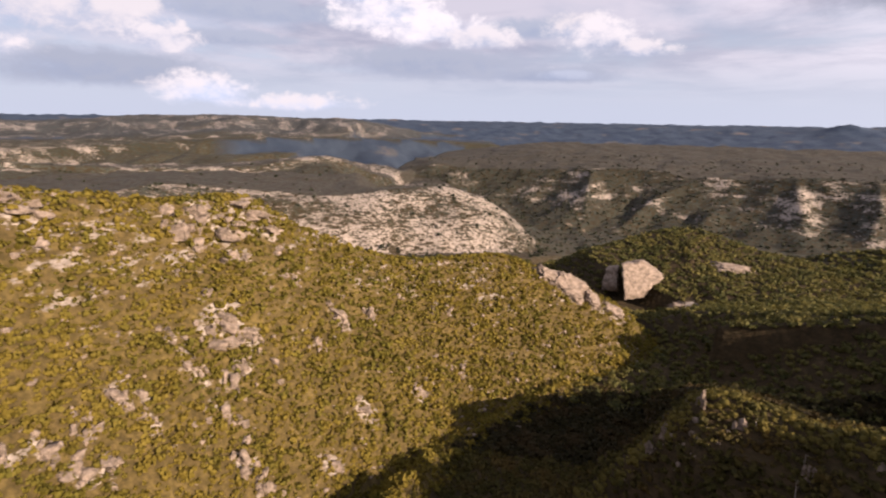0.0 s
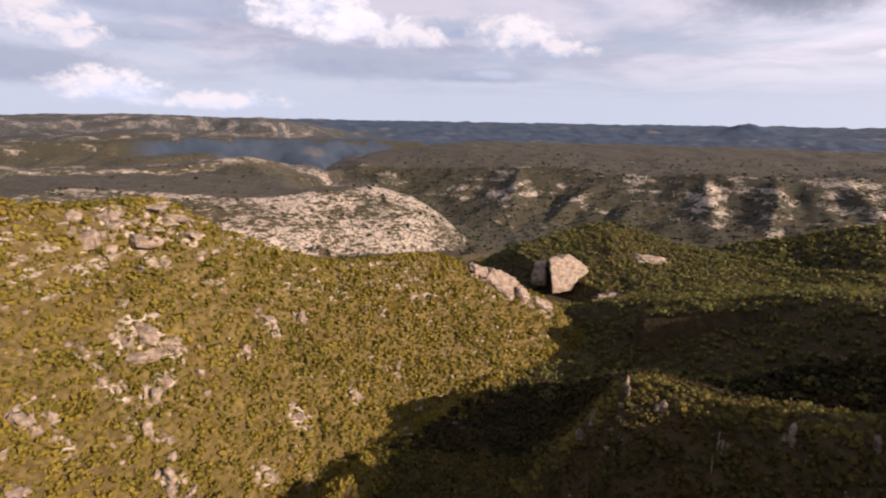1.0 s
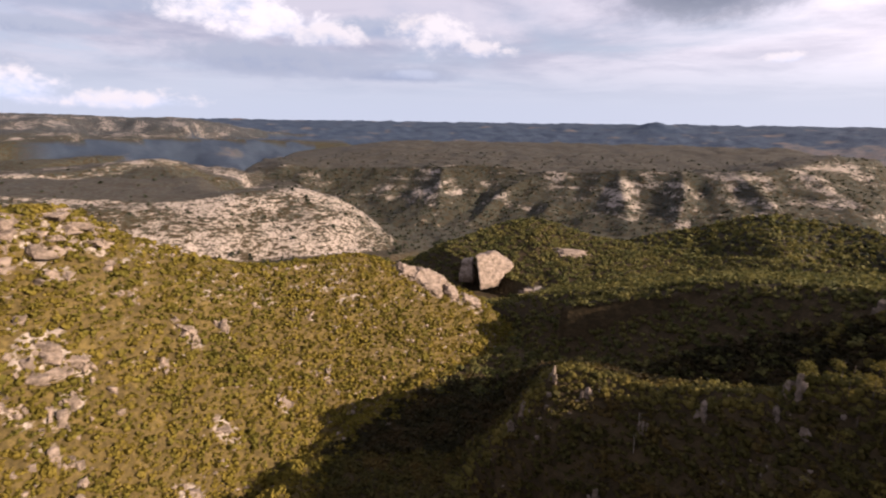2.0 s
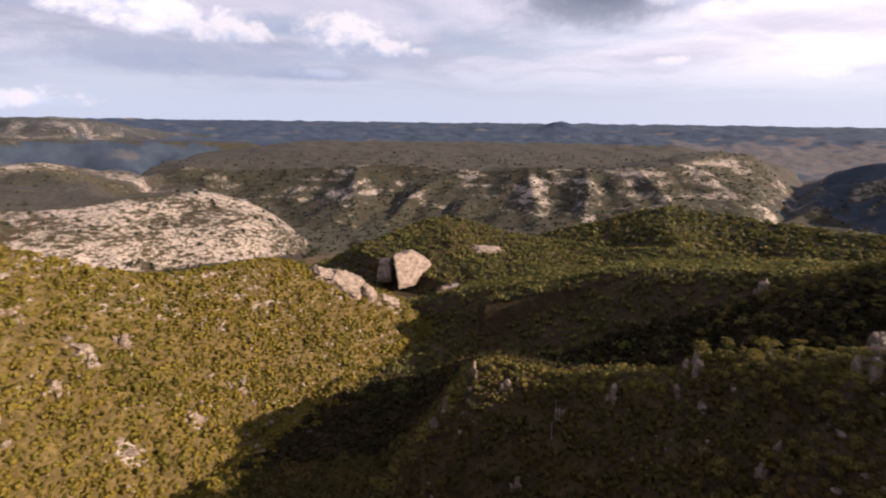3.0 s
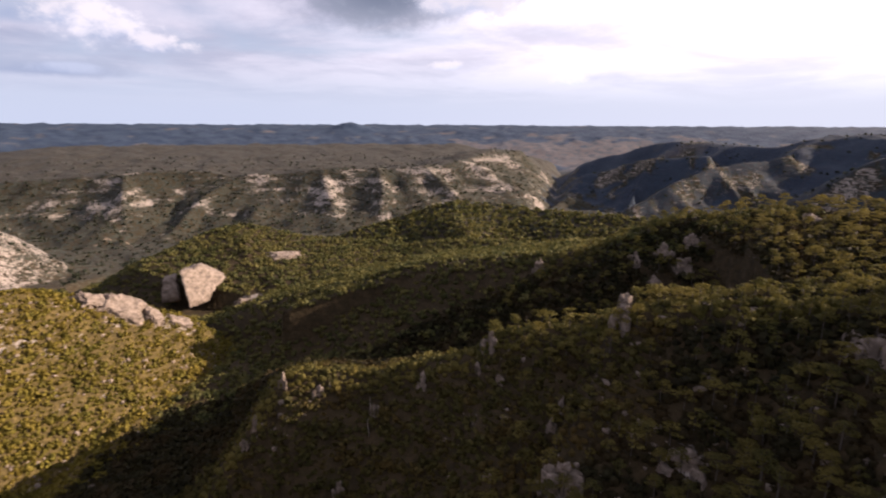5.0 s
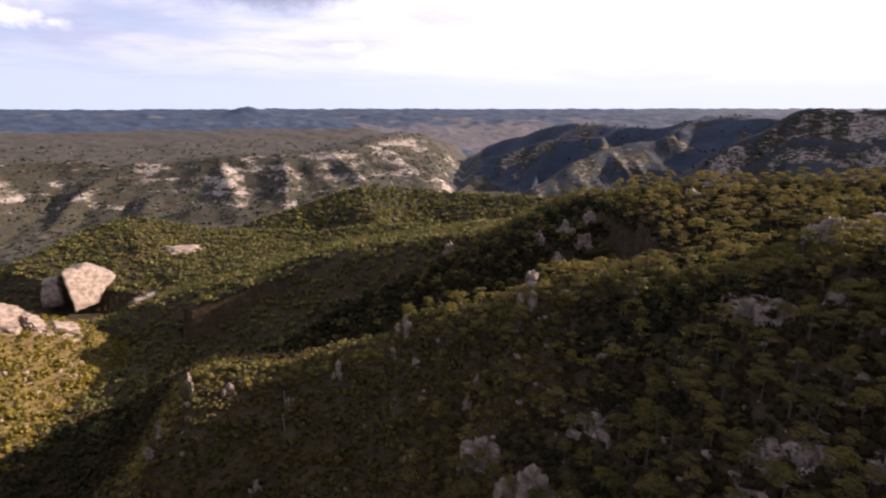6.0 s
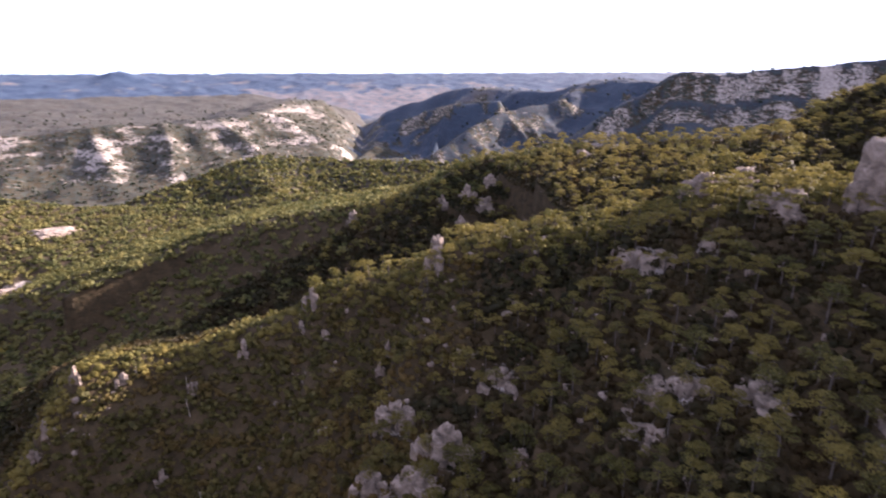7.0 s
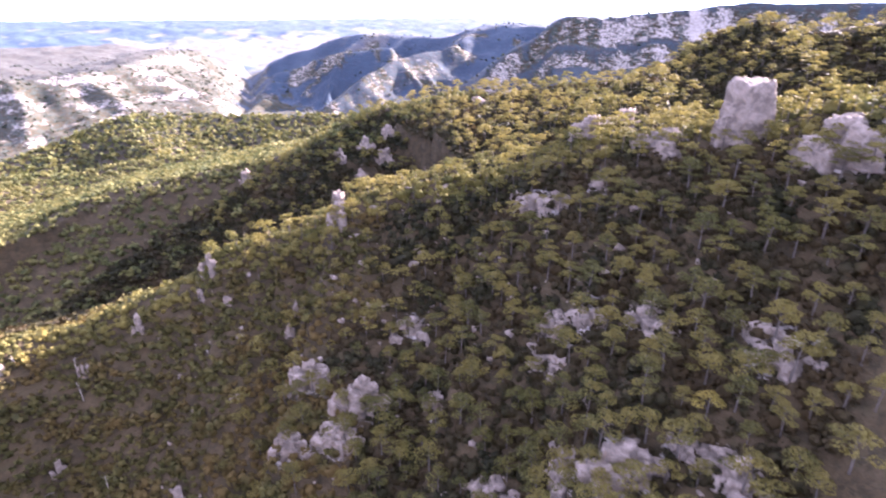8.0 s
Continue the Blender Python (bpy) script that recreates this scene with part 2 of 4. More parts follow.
RIDGES["pine_hill"] = (  # pine hill
    [(241, 125, 137.7), (254, 122, 143.1), (265, 117, 149.4), (276, 109, 154.0), (285, 93, 157.8), (292, 70, 160.5), (289, 29, 164.4), (282, -9, 169.9), (276, -32, 175.7), (272, -44, 186.5), (274, -67, 195.1), (275, -84, 191.5), (274, -111, 196.9), (254, -178, 210.8), (189, -270, 223.1)],
    [(0, 0), (60, 8), (115, 17), (150, 36), (260, 120)], [(0, 0), (40, 16), (260, 150)])
RIDGES["shaded_spur"] = (  # spur below the pine hill
    [(134, 358, 64), (154, 342, 78.2), (181, 308, 91.5), (203, 275, 101.9), (223, 244, 114), (236, 213, 121.3), (245, 183, 127.1), (256, 148, 133.5), (268, 122, 136)],
    [(0, 0), (10, 4), (60, 40), (120, 84)], [(0, 0), (100, 14), (300, 60)])
RIDGES["wooded_hill"] = (  # wooded hill
    [(120, 485, 82.7), (173, 517, 89.1), (238, 524, 100.7), (283, 483, 89.1), (323, 439, 85.2), (348, 400, 84.4), (370, 336, 94.6), (363, 248, 104.9), (317, 171, 124.8)],
    [(0, 0), (120, 16), (190, 34), (400, 110)], [(0, 0), (50, 22), (220, 130)])
RIDGES["green_hill"] = (  # green hill
    [(402, 669, 19.9), (435, 660, 37.8), (525, 630, 59.8), (598, 590, 80.5), (675, 533, 76.1), (710, 449, 70), (716, 357, 73.3), (742, 241, 76.5)],
    [(0, 0), (100, 26), (300, 70)], [(0, 0), (200, 110)])
RIDGES["white_hill"] = (  # bare limestone hill
    [(-779, 450, 105.4), (-566, 674, 104.4), (-461, 761, 95.4), (-412, 823, 101.7), (-329, 827, 95.4), (-246, 835, 90.1), (-165, 854, 82.4), (-79, 886, 89.1), (-5, 910, 91.5), (40, 919, 82.1)],
    [(0, 0), (30, 7), (170, 82), (260, 100)], [(0, 0), (270, 1), (430, 40), (900, 150)])
RIDGES["white_nose"] = (  # nose of the bare hill
    [(-5, 910, 89.9), (60, 908, 73.7), (98, 905, 52.6), (127, 891, 13.6), (142, 879, -13.7)],
    [(0, 0), (30, 7), (170, 82), (260, 100)], [(0, 0), (40, 10), (200, 120)])
RIDGES["west_plateau"] = (  # low plateau with rock bands
    [(-1212, 700, 102.1), (-877, 1091, 102.1), (-773, 1191, 90.7), (-638, 1280, 79.9), (-484, 1367, 80.8), (-388, 1428, 91.3), (-309, 1468, 100.4), (-222, 1484, 66.1), (-144, 1473, 39.2)],
    [(0, 0), (20, 12), (60, 16), (600, 40)], [(0, 0), (150, 2), (330, 50), (1200, 140)])
RIDGES["north_rim"] = (  # gorge rim, its wall coloured for cloud shade
    [(-1992, 1150, 103.6), (-1438, 1795, 83.5), (-1229, 2062, 91), (-934, 2265, 108), (-647, 2415, 116), (-355, 2525, 113), (-91, 2598, 104), (282, 2685, 86.8)],
    [(0, 0), (40, 30), (250, 130)], [(0, 0), (700, 10)])
RIDGES["far_massif"] = (  # distant rocky massif
    [(-3289, 1197, 212.2), (-2236, 2821, 168.6), (-1827, 3102, 193.7), (-1606, 3222, 206.3), (-1266, 3263, 212.2), (-880, 3284, 200), (-613, 3243, 200), (-419, 3273, 182.7), (-279, 3188, 127.4), (-110, 3148, 62.5)],
    [(0, 0), (150, 20), (300, 70), (900, 120)], [(0, 0), (900, 100)])
RIDGES["plateau"] = (  # rim of the rocky scarp
    [(-173, 1792, 29.8), (-49, 1759, 67.7), (24, 1730, 65.4), (144, 1684, 59.6), (269, 1608, 66.0), (406, 1517, 76.4), (536, 1449, 81.1), (608, 1371, 74.0), (688, 1310, 75.7), (790, 1216, 87.2), (903, 1128, 87.5), (962, 1091, 95.7), (1047, 1047, 96.5), (1141, 1064, 107.3), (1308, 1117, 121.9), (1490, 1147, 116.3), (1638, 1147, 93.4), (1739, 1104, 61.4), (1787, 1065, 32.6)],
    [(0, 0), (20, 10), (90, 44), (200, 78), (360, 112), (520, 150)], [(0, 0), (900, 2), (1600, 120)])
RIDGES["buttress_a"] = (  # buttress of the scarp
    [(404, 1507, 77.2), (370, 1402, 52.7), (331, 1278, 14.5), (311, 1221, -13.1)],
    [(0, 0), (20, 11), (80, 56), (200, 130)], [(0, 0), (20, 11), (80, 56), (200, 130)])
RIDGES["buttress_b"] = (  # long spur in front of the scarp
    [(602, 1352, 65.3), (489, 1280, 29.4), (420, 1199, -1.1), (348, 1117, -19.0)],
    [(0, 0), (20, 11), (80, 56), (200, 130)], [(0, 0), (20, 11), (80, 56), (200, 130)])
RIDGES["buttress_c"] = (  # buttress of the scarp
    [(779, 1217, 86.3), (741, 1141, 57.1), (686, 1033, 19.1), (660, 978, -8.1)],
    [(0, 0), (20, 11), (80, 56), (200, 130)], [(0, 0), (20, 11), (80, 56), (200, 130)])
RIDGES["buttress_d"] = (  # buttress of the scarp
    [(894, 1129, 86.7), (815, 1013, 51.9), (739, 933, 11.5)],
    [(0, 0), (20, 11), (80, 56), (200, 130)], [(0, 0), (20, 11), (80, 56), (200, 130)])
RIDGES["buttress_e"] = (  # buttress of the scarp
    [(989, 1060, 96.1), (960, 977, 70.5), (931, 893, 41.6)],
    [(0, 0), (20, 11), (80, 56), (200, 130)], [(0, 0), (20, 11), (80, 56), (200, 130)])
RIDGES["rock_teeth"] = (  # low rocky spur at the end of the plateau
    [(1129, 988, 89.8), (1119, 922, 57.8), (1119, 874, 48.2), (1116, 811, 33.0)],
    [(0, 0), (20, 11), (80, 56), (200, 130)], [(0, 0), (20, 11), (80, 56), (200, 130)])
RIDGES["shaded_massif"] = (  # far wooded massif in shade
    [(1811, 1158, 27.0), (1817, 1092, 66.6), (1824, 958, 101.1), (1804, 864, 128.4), (1783, 790, 143.8), (1735, 642, 154.1), (1674, 512, 148.7), (1600, 402, 148.7), (1568, 319, 172.1), (1544, 225, 182.0), (1494, 139, 177.7), (1449, -51, 179.8), (1408, -248, 180.0)],
    [(0, 0), (14, 5), (90, 60), (260, 150), (500, 205)], [(0, 0), (700, 80)])
RIDGES["shaded_wall"] = (  # dark gorge wall under the massif
    [(1466, 974, 8.8), (1460, 870, 54.3), (1466, 779, 72.3), (1452, 718, 98.1), (1470, 633, 116.1), (1480, 524, 128.7)],
    [(0, 0), (10, 6), (60, 60), (200, 140), (500, 205)], [(0, 0), (30, 10), (300, 90)])
RIDGES["cliff_spur"] = (  # rocky spur with limestone cliffs
    [(1012, 525, 15.4), (1026, 519, 26.1), (1070, 497, 48.8), (1123, 477, 72.8), (1198, 450, 99.3), (1261, 422, 114.0), (1329, 373, 122.8), (1384, 319, 140.5)],
    [(0, 0), (10, 14), (50, 46), (120, 90), (300, 170)], [(0, 0), (30, 16), (120, 80), (300, 150)])
RIDGES["cliff_massif"] = (  # massif with limestone cliffs
    [(1098, 221, 58.5), (1110, 210, 83.2), (1125, 186, 112.3), (1140, 150, 139.7), (1155, 111, 161.5), (1162, 81, 185.8), (1163, 61, 195.9), (1160, 20, 198.8), (1170, -29, 194.3), (1176, -103, 205.6), (1177, -176, 211.4), (1175, -245, 215.1), (1148, -351, 215.9), (1024, -717, 221.8), (700, -1212, 200)],
    [(0, 0), (6, 5), (18, 36), (34, 52), (46, 58), (56, 84), (120, 112), (300, 190)], [(0, 0), (30, 4), (400, 120)])
# valley floors (x, y, z) and the steepness of their sides
VALLEYS = {}
VALLEYS["main_valley"] = ([(-74, 43, 56), (-55, 118, 56), (-26, 188, 56), (21, 244, 57), (72, 282, 58), (100, 296, 58), (128, 312, 57)], 1.0)
VALLEYS["shaded_valley"] = ([(92, 301, 60), (122, 261, 62), (148, 228, 66), (167, 199, 72), (181, 163, 80), (188, 136, 90), (192, 111, 106), (195, 95, 124), (197, 78, 142), (200, 57, 160)], 0.8)
VALLEYS["gorge"] = ([(140, 318, 57), (134, 365, 50), (112, 437, 38), (97, 551, 20), (143, 736, 5), (303, 932, -20)], 1.5)
VALLEYS["river"] = ([(-93, 1327, -20), (171, 1218, -15), (346, 1065, -12), (604, 895, -8), (840, 756, -8), (1078, 757, -10), (1310, 866, -12), (1700, 1110, -10), (2240, 1440, -5)], 0.9)
# << terrain plan
# >> rock plan
SPUR_ROCKS = [
    (-108.8, 222.7, 15.6, 10.4), (-94.6, 233.5, 14.6, 9.5), (-87.9, 251.5, 19.5, 6.1), (-81.4, 250.6, 13.8, 6.9), (-106.7, 235.4, 13.5, 5.9),
    (-94.9, 249.9, 16.7, 5), (-85.3, 204.5, 16.9, 9.7), (-88.9, 197.9, 7.1, 5.7), (-76.3, 206.2, 8.5, 7.3), (-49.3, 246.4, 9.9, 9.4),
    (-35.9, 260.1, 6.3, 11.5), (-75.8, 194.9, 6.1, 9.4), (-77.7, 187.9, 5.6, 10.7), (-76.8, 177.9, 6.8, 8.1), (-100, 155.2, 7.1, 8),
    (-101.7, 143.5, 5.3, 7.3), (-101, 139.6, 4, 4.4), (-104.5, 129.3, 7.7, 6.6), (-94.3, 137.6, 7.9, 5.2),
]
SPUR_STONES = [
    (-96.7, 131.3, 8.6, 4.7), (-59.3, 164, 7.9, 7.9), (-67.7, 167.4, 7.5, 11), (-41.1, 188, 8.6, 3.8), (-32.9, 216.1, 10.3, 3.6),
    (-9.3, 238, 7.2, 7.2), (11.7, 264.6, 7.3, 6), (-55.6, 228.1, 4.7, 7.9), (-68.4, 242.7, 4.9, 3.8), (-98.1, 185.3, 6, 4.1),
    (-103.2, 161.5, 3.4, 3.9), (-96.8, 161.8, 5.1, 3.9), (-91, 157, 4.6, 4.2), (-108, 120.3, 3.8, 9.4), (-139.9, 177.4, 14.1, 6.1),
    (-143.9, 178.7, 9.5, 4.8), (-86.8, 182.2, 5.5, 5), (-91.1, 181.6, 6.8, 4.1), (-3.8, 287.6, 5, 5), (4.1, 288.8, 4.4, 4.4),
]
CREST_ROCKS = [
    (168.1, -0.8, 9.2, 8.5), (174.6, -9.7, 12.8, 7.3), (183.2, -61.5, 18, 8), (129.3, -53.6, 16.1, 8.8), (146.8, 13, 11.1, 6.3),
    (144.5, 6, 6.2, 4.7), (268.8, 50.6, 10.2, 5.7), (150.4, -18, 11.1, 5.4), (1064.4, -31, 28.7, 15.4), (144.7, -4.6, 3.7, 3.7),
    (151.5, -20.6, 8, 4.8), (241, 91, 7, 9), (235, 101, 6, 8), (246, 102, 7, 9), (239, 113, 5, 7), (252, 92, 6, 8), (236.5, 164, 6, 8),
]
SLOPE_ROCKS = [
    (109.2, 51.4, 11.1, 12.7), (112.4, 67.6, 8.3, 11.6), (98.5, 67.4, 7.2, 9.8), (102, 55.1, 9.5, 7.9), (83.9, 10.9, 11.4, 7.6),
    (77.1, -1.2, 9, 6.8), (76.7, -11.2, 9.8, 6.6), (106, -15.8, 10, 4.5), (112.7, 2.6, 8, 7.5), (110.5, -4.2, 6.5, 5.2),
    (108.7, 5.2, 7.9, 2.9), (107.4, 1.3, 6.6, 2.4), (75.8, -28, 8.7, 4.3), (80.2, -22.8, 5.5, 3.3), (95.2, -36.1, 10.7, 4.8),
    (127.4, 42.1, 7.9, 6.3), (110.1, 31.2, 6, 9), (80.4, -21.6, 6.7, 4),
]
PINNACLES = [
    (139.6, 115.7, 6.0, 8.0), (154.6, 73.9, 8.5, 9.0), (150.0, 73.2, 7.0, 8.0), (133.6, 116, 2.8, 6), (132.2, 105.1, 2.3, 4.7), (123.5, 134.1, 3.6, 6),
    (91.1, 140.5, 3.6, 6), (92.6, 101.4, 3.6, 6), (110.9, 145.6, 3, 6), (135.4, 82.3, 3.3, 6), (130.8, 83.4, 3, 6),
    (112.4, 93.5, 2.2, 4.8), (91.4, 175.4, 3.6, 5.9), (99.6, 164.9, 3.6, 5.8), (81.4, 179.7, 3.3, 6), (76.9, 180.2, 3.6, 6),
]
# smooth slabs: place, length, width, thickness, heading of the long side and fall along it in degrees
SLABS = [(67, 337, 15, 12, 7, 12, 20), (80, 335, 21, 17, 8, -14, 24), (96, 335, 11, 13, 6, 10, 28), (110, 336, 15, 9, 5, -8, 20), (242.3, 445.2, 30, 18, 5, -14, 4), (182, 392, 22, 9, 4, -10, 6)]
# << rock plan


def lattice(ix, iy, seed):
    h = (ix * 374761393 + iy * 668265263 + seed * 974634777) & 0xFFFFFFFF
    h = ((h ^ (h >> 13)) * 1274126177) & 0xFFFFFFFF
    return ((h ^ (h >> 16)) & 0xFFFF) / 32767.5 - 1.0


def soft_noise(x, y, seed=0):
    """Value noise from -1 to 1 on arrays."""
    fx, fy = np.floor(x), np.floor(y)
    ix, iy = fx.astype(np.int64), fy.astype(np.int64)
    u, v = x - fx, y - fy
    u, v = u * u * u * (u * (6 * u - 15) + 10), v * v * v * (v * (6 * v - 15) + 10)
    a = lattice(ix, iy, seed) * (1 - u) + lattice(ix + 1, iy, seed) * u
    b = lattice(ix, iy + 1, seed) * (1 - u) + lattice(ix + 1, iy + 1, seed) * u
    return a * (1 - v) + b * v


def fractal(x, y, size, octaves=4, seed=0, gain=0.5):
    out, amp, total = 0.0, 1.0, 0.0
    for k in range(octaves):
        f = 2.03 ** k / size
        out = out + amp * soft_noise(x * f + 17.3 * k, y * f - 9.1 * k, seed + k)
        total += amp
        amp *= gain
    return out / total


def drop(steps, d):
    xs, ys = [p[0] for p in steps], [p[1] for p in steps]
    last = (ys[-1] - ys[-2]) / (xs[-1] - xs[-2])
    return np.interp(d, xs, ys) + np.maximum(d - xs[-1], 0) * last


def rounded(line, steps=3):
    """The line with its corners rounded off."""
    p = np.array([line[0], *line, line[-1]], float)
    out = []
    for k in range(1, len(p) - 2):
        for u in np.arange(steps) / steps:
            out.append(0.5 * (2 * p[k] + (p[k + 1] - p[k - 1]) * u + (2 * p[k - 1] - 5 * p[k] + 4 * p[k + 1] - p[k + 2]) * u * u
                              + (3 * p[k] - p[k - 1] - 3 * p[k + 1] + p[k + 2]) * u ** 3))
    return [tuple(q) for q in out] + [tuple(line[-1])]


def nearest_on(line, x, y):
    """Distance to a crest line, its height there, whether the point lies on its near side, and the length along it."""
    best, height = np.full(x.shape, 1e12), np.zeros(x.shape)
    side, along, run = np.zeros(x.shape), np.zeros(x.shape), 0.0
    line = rounded(line)
    last = len(line) - 2
    for k, ((ax, ay, az), (bx, by, bz)) in enumerate(zip(line, line[1:])):
        dx, dy = bx - ax, by - ay
        size = math.hypot(dx, dy)
        raw = ((x - ax) * dx + (y - ay) * dy) / size ** 2
        t = np.clip(raw, 0, 1)
        px, py = x - ax - t * dx, y - ay - t * dy
        d2 = px * px + py * py
        if k == 0:
            before = np.maximum(-raw, 0) * size
        if k == last:
            after = np.maximum(raw - 1, 0) * size
        near = d2 < best
        best = np.where(near, d2, best)
        height = np.where(near, az + t * (bz - az), height)
        side = np.where(near, dx * (y - ay) - dy * (x - ax), side)
        along = np.where(near, run + t * size, along)
        run += size
    # the ends fall off more steeply
    before, after = np.where(along < 0.5, before, 0), np.where(along > run - 0.5, after, 0)
    past = np.maximum(before, after)
    return np.sqrt(best + 1.5 * past ** 2), height, side < 0, along, past > 0


GULLIES = {"plateau": (110, 0.25), "buttress_a": (110, 0.16), "buttress_b": (110, 0.16), "buttress_c": (110, 0.16), "buttress_d": (110, 0.16),
           "buttress_e": (110, 0.16), "rock_teeth": (40, 0.4), "shaded_wall": (120, 0.35), "cliff_spur": (45, 0.4), "shaded_massif": (190, 0.4), "cliff_massif": (70, 0.35), "white_hill": (110, 0.25), "white_nose": (90, 0.2), "green_hill": (150, 0.3),
           "far_massif": (260, 0.4), "north_rim": (200, 0.4), "spur": (60, 0.12), "outcrop_ridge": (38, 0.16),
           "pine_hill": (50, 0.12), "shaded_spur": (50, 0.15), "wooded_hill": (90, 0.2), "west_plateau": (150, 0.3)}


SCARPS = {"green_hill", "shaded_massif", "shaded_wall"}
TABLES = {"white_hill", "west_plateau", "north_rim"}


def terrain(x, y):
    """Height of the ground, and the distance from each crest."""
    r = np.hypot(x, y)
    z = np.interp(r, [0, 250, 400, 550, 800, 1200, 1600, 2600, 3400, 4000, 4500, 4960],
                  [52, 58, 64, 40, 5, -30, -52, -60, 0, 88, 160, 196])
    z = z + fractal(x, y, 300, 3, 5) * np.interp(r, [0, 500, 1000, 3000, 5000], [2, 6, 14, 12, 7])
    z = z + 60 * np.exp(-(((x - 2610) ** 2 + (y - 3660) ** 2) / (2 * 105.0 ** 2)) ** 0.8)  # a lone hill far off
    warp = fractal(x, y, 90, 3, 11)
    dist = {}
    for k, (name, (line, near_drop, far_drop)) in enumerate(RIDGES.items()):
        xs, ys = [q[0] for q in line], [q[1] for q in line]
        if max(min(xs) - x.max(), x.min() - max(xs), min(ys) - y.max(), y.min() - max(ys)) > 600:  # too far off to matter
            dist[name] = (np.full(x.shape, 1e4), np.zeros(x.shape, bool), np.zeros(x.shape), np.full(x.shape, -1e3), np.zeros(x.shape))
            continue
        d, h, near, along, past = nearest_on(line, x, y)
        size, depth = GULLIES[name]
        gully = soft_noise(along / size, d / (size * 3.0), 40 + k) + 0.5 * soft_noise(along / size * 2.3, d / size, 60 + k)
        if name in TABLES:  # a wide, nearly level top behind the rim
            h = np.where(near | past, h, h + (np.mean([q[2] for q in line]) - h) * np.clip(d / 350, 0, 1))
        if name in SCARPS:  # sharp spurs and gullies run down the slope
            gully = 1.15 * (1 - 2.2 * np.abs(soft_noise(along / size, d / (size * 5.0), 40 + k))) * -1 + 0.45 * gully
        gully = np.where(near, gully, 0.12 * gully)
        e = np.maximum(d * (1 + np.maximum(depth * gully, -0.7) + 0.12 * warp), 0)
        a, b = drop(near_drop, e), drop(far_drop, e)
        hill = h - np.where(past, np.maximum(a, b), np.where(near, a, b))
        if name == "plateau":  # the wide top rises gently to its back edge and sinks to the gorge in the west
            az = np.degrees(np.arctan2(x, y))
            top = 72 + 0.047 * (r - 1500) - 5.3 * np.clip(9.5 - az, 0, 12) * np.clip((r - 1700) / 600, 0, 1) - 0.5 * np.maximum(r - 2460, 0)
            w = np.clip(d / 220, 0, 1) * np.clip((50.5 - az) / 4, 0, 1) * (~near & ~past)
            hill = hill * (1 - w) + top * w
        if name == "pine_hill":  # its highest part shows a steep face
            hill = hill - 0.22 * np.minimum(d, 75) * np.clip((np.degrees(np.arctan2(x, y)) - 96) / 4, 0, 1) * near
        if name == "white_hill":  # its eastern end falls to the gorge behind the nose
            hill = hill - 14 * np.clip(np.degrees(np.arctan2(x, y)) + 9, 0, 9) * np.clip((d - 30) / 160, 0, 1) * (1 - near)
        soft = min(12.0, 2.0 + 0.004 * math.hypot(*line[len(line) // 2][:2]))
        z = 0.5 * (z + hill + np.sqrt((z - hill) ** 2 + soft * soft))
        dist[name] = (d, near, along, hill, gully)
    for k, (line, steep) in enumerate(VALLEYS.values()):
        d, h, _, _, _ = nearest_on(line, x, y)
        cut = h + steep * d * (1 + 0.3 * warp)
        z = 0.5 * (z + cut - np.sqrt((z - cut) ** 2 + 16.0))
    rough = np.interp(r, [0, 150, 500, 1500, 5000], [0.6, 0.9, 1.5, 3.0, 4.0])
    z = z + rough * fractal(x, y, 14, 3, 21) * np.interp(r, [0, 600, 1500], [1, 0.5, 0]) + rough * np.interp(r, [700, 1200], [1.2, 2.6]) * fractal(x, y, 55, 4, 31)
    return z, dist


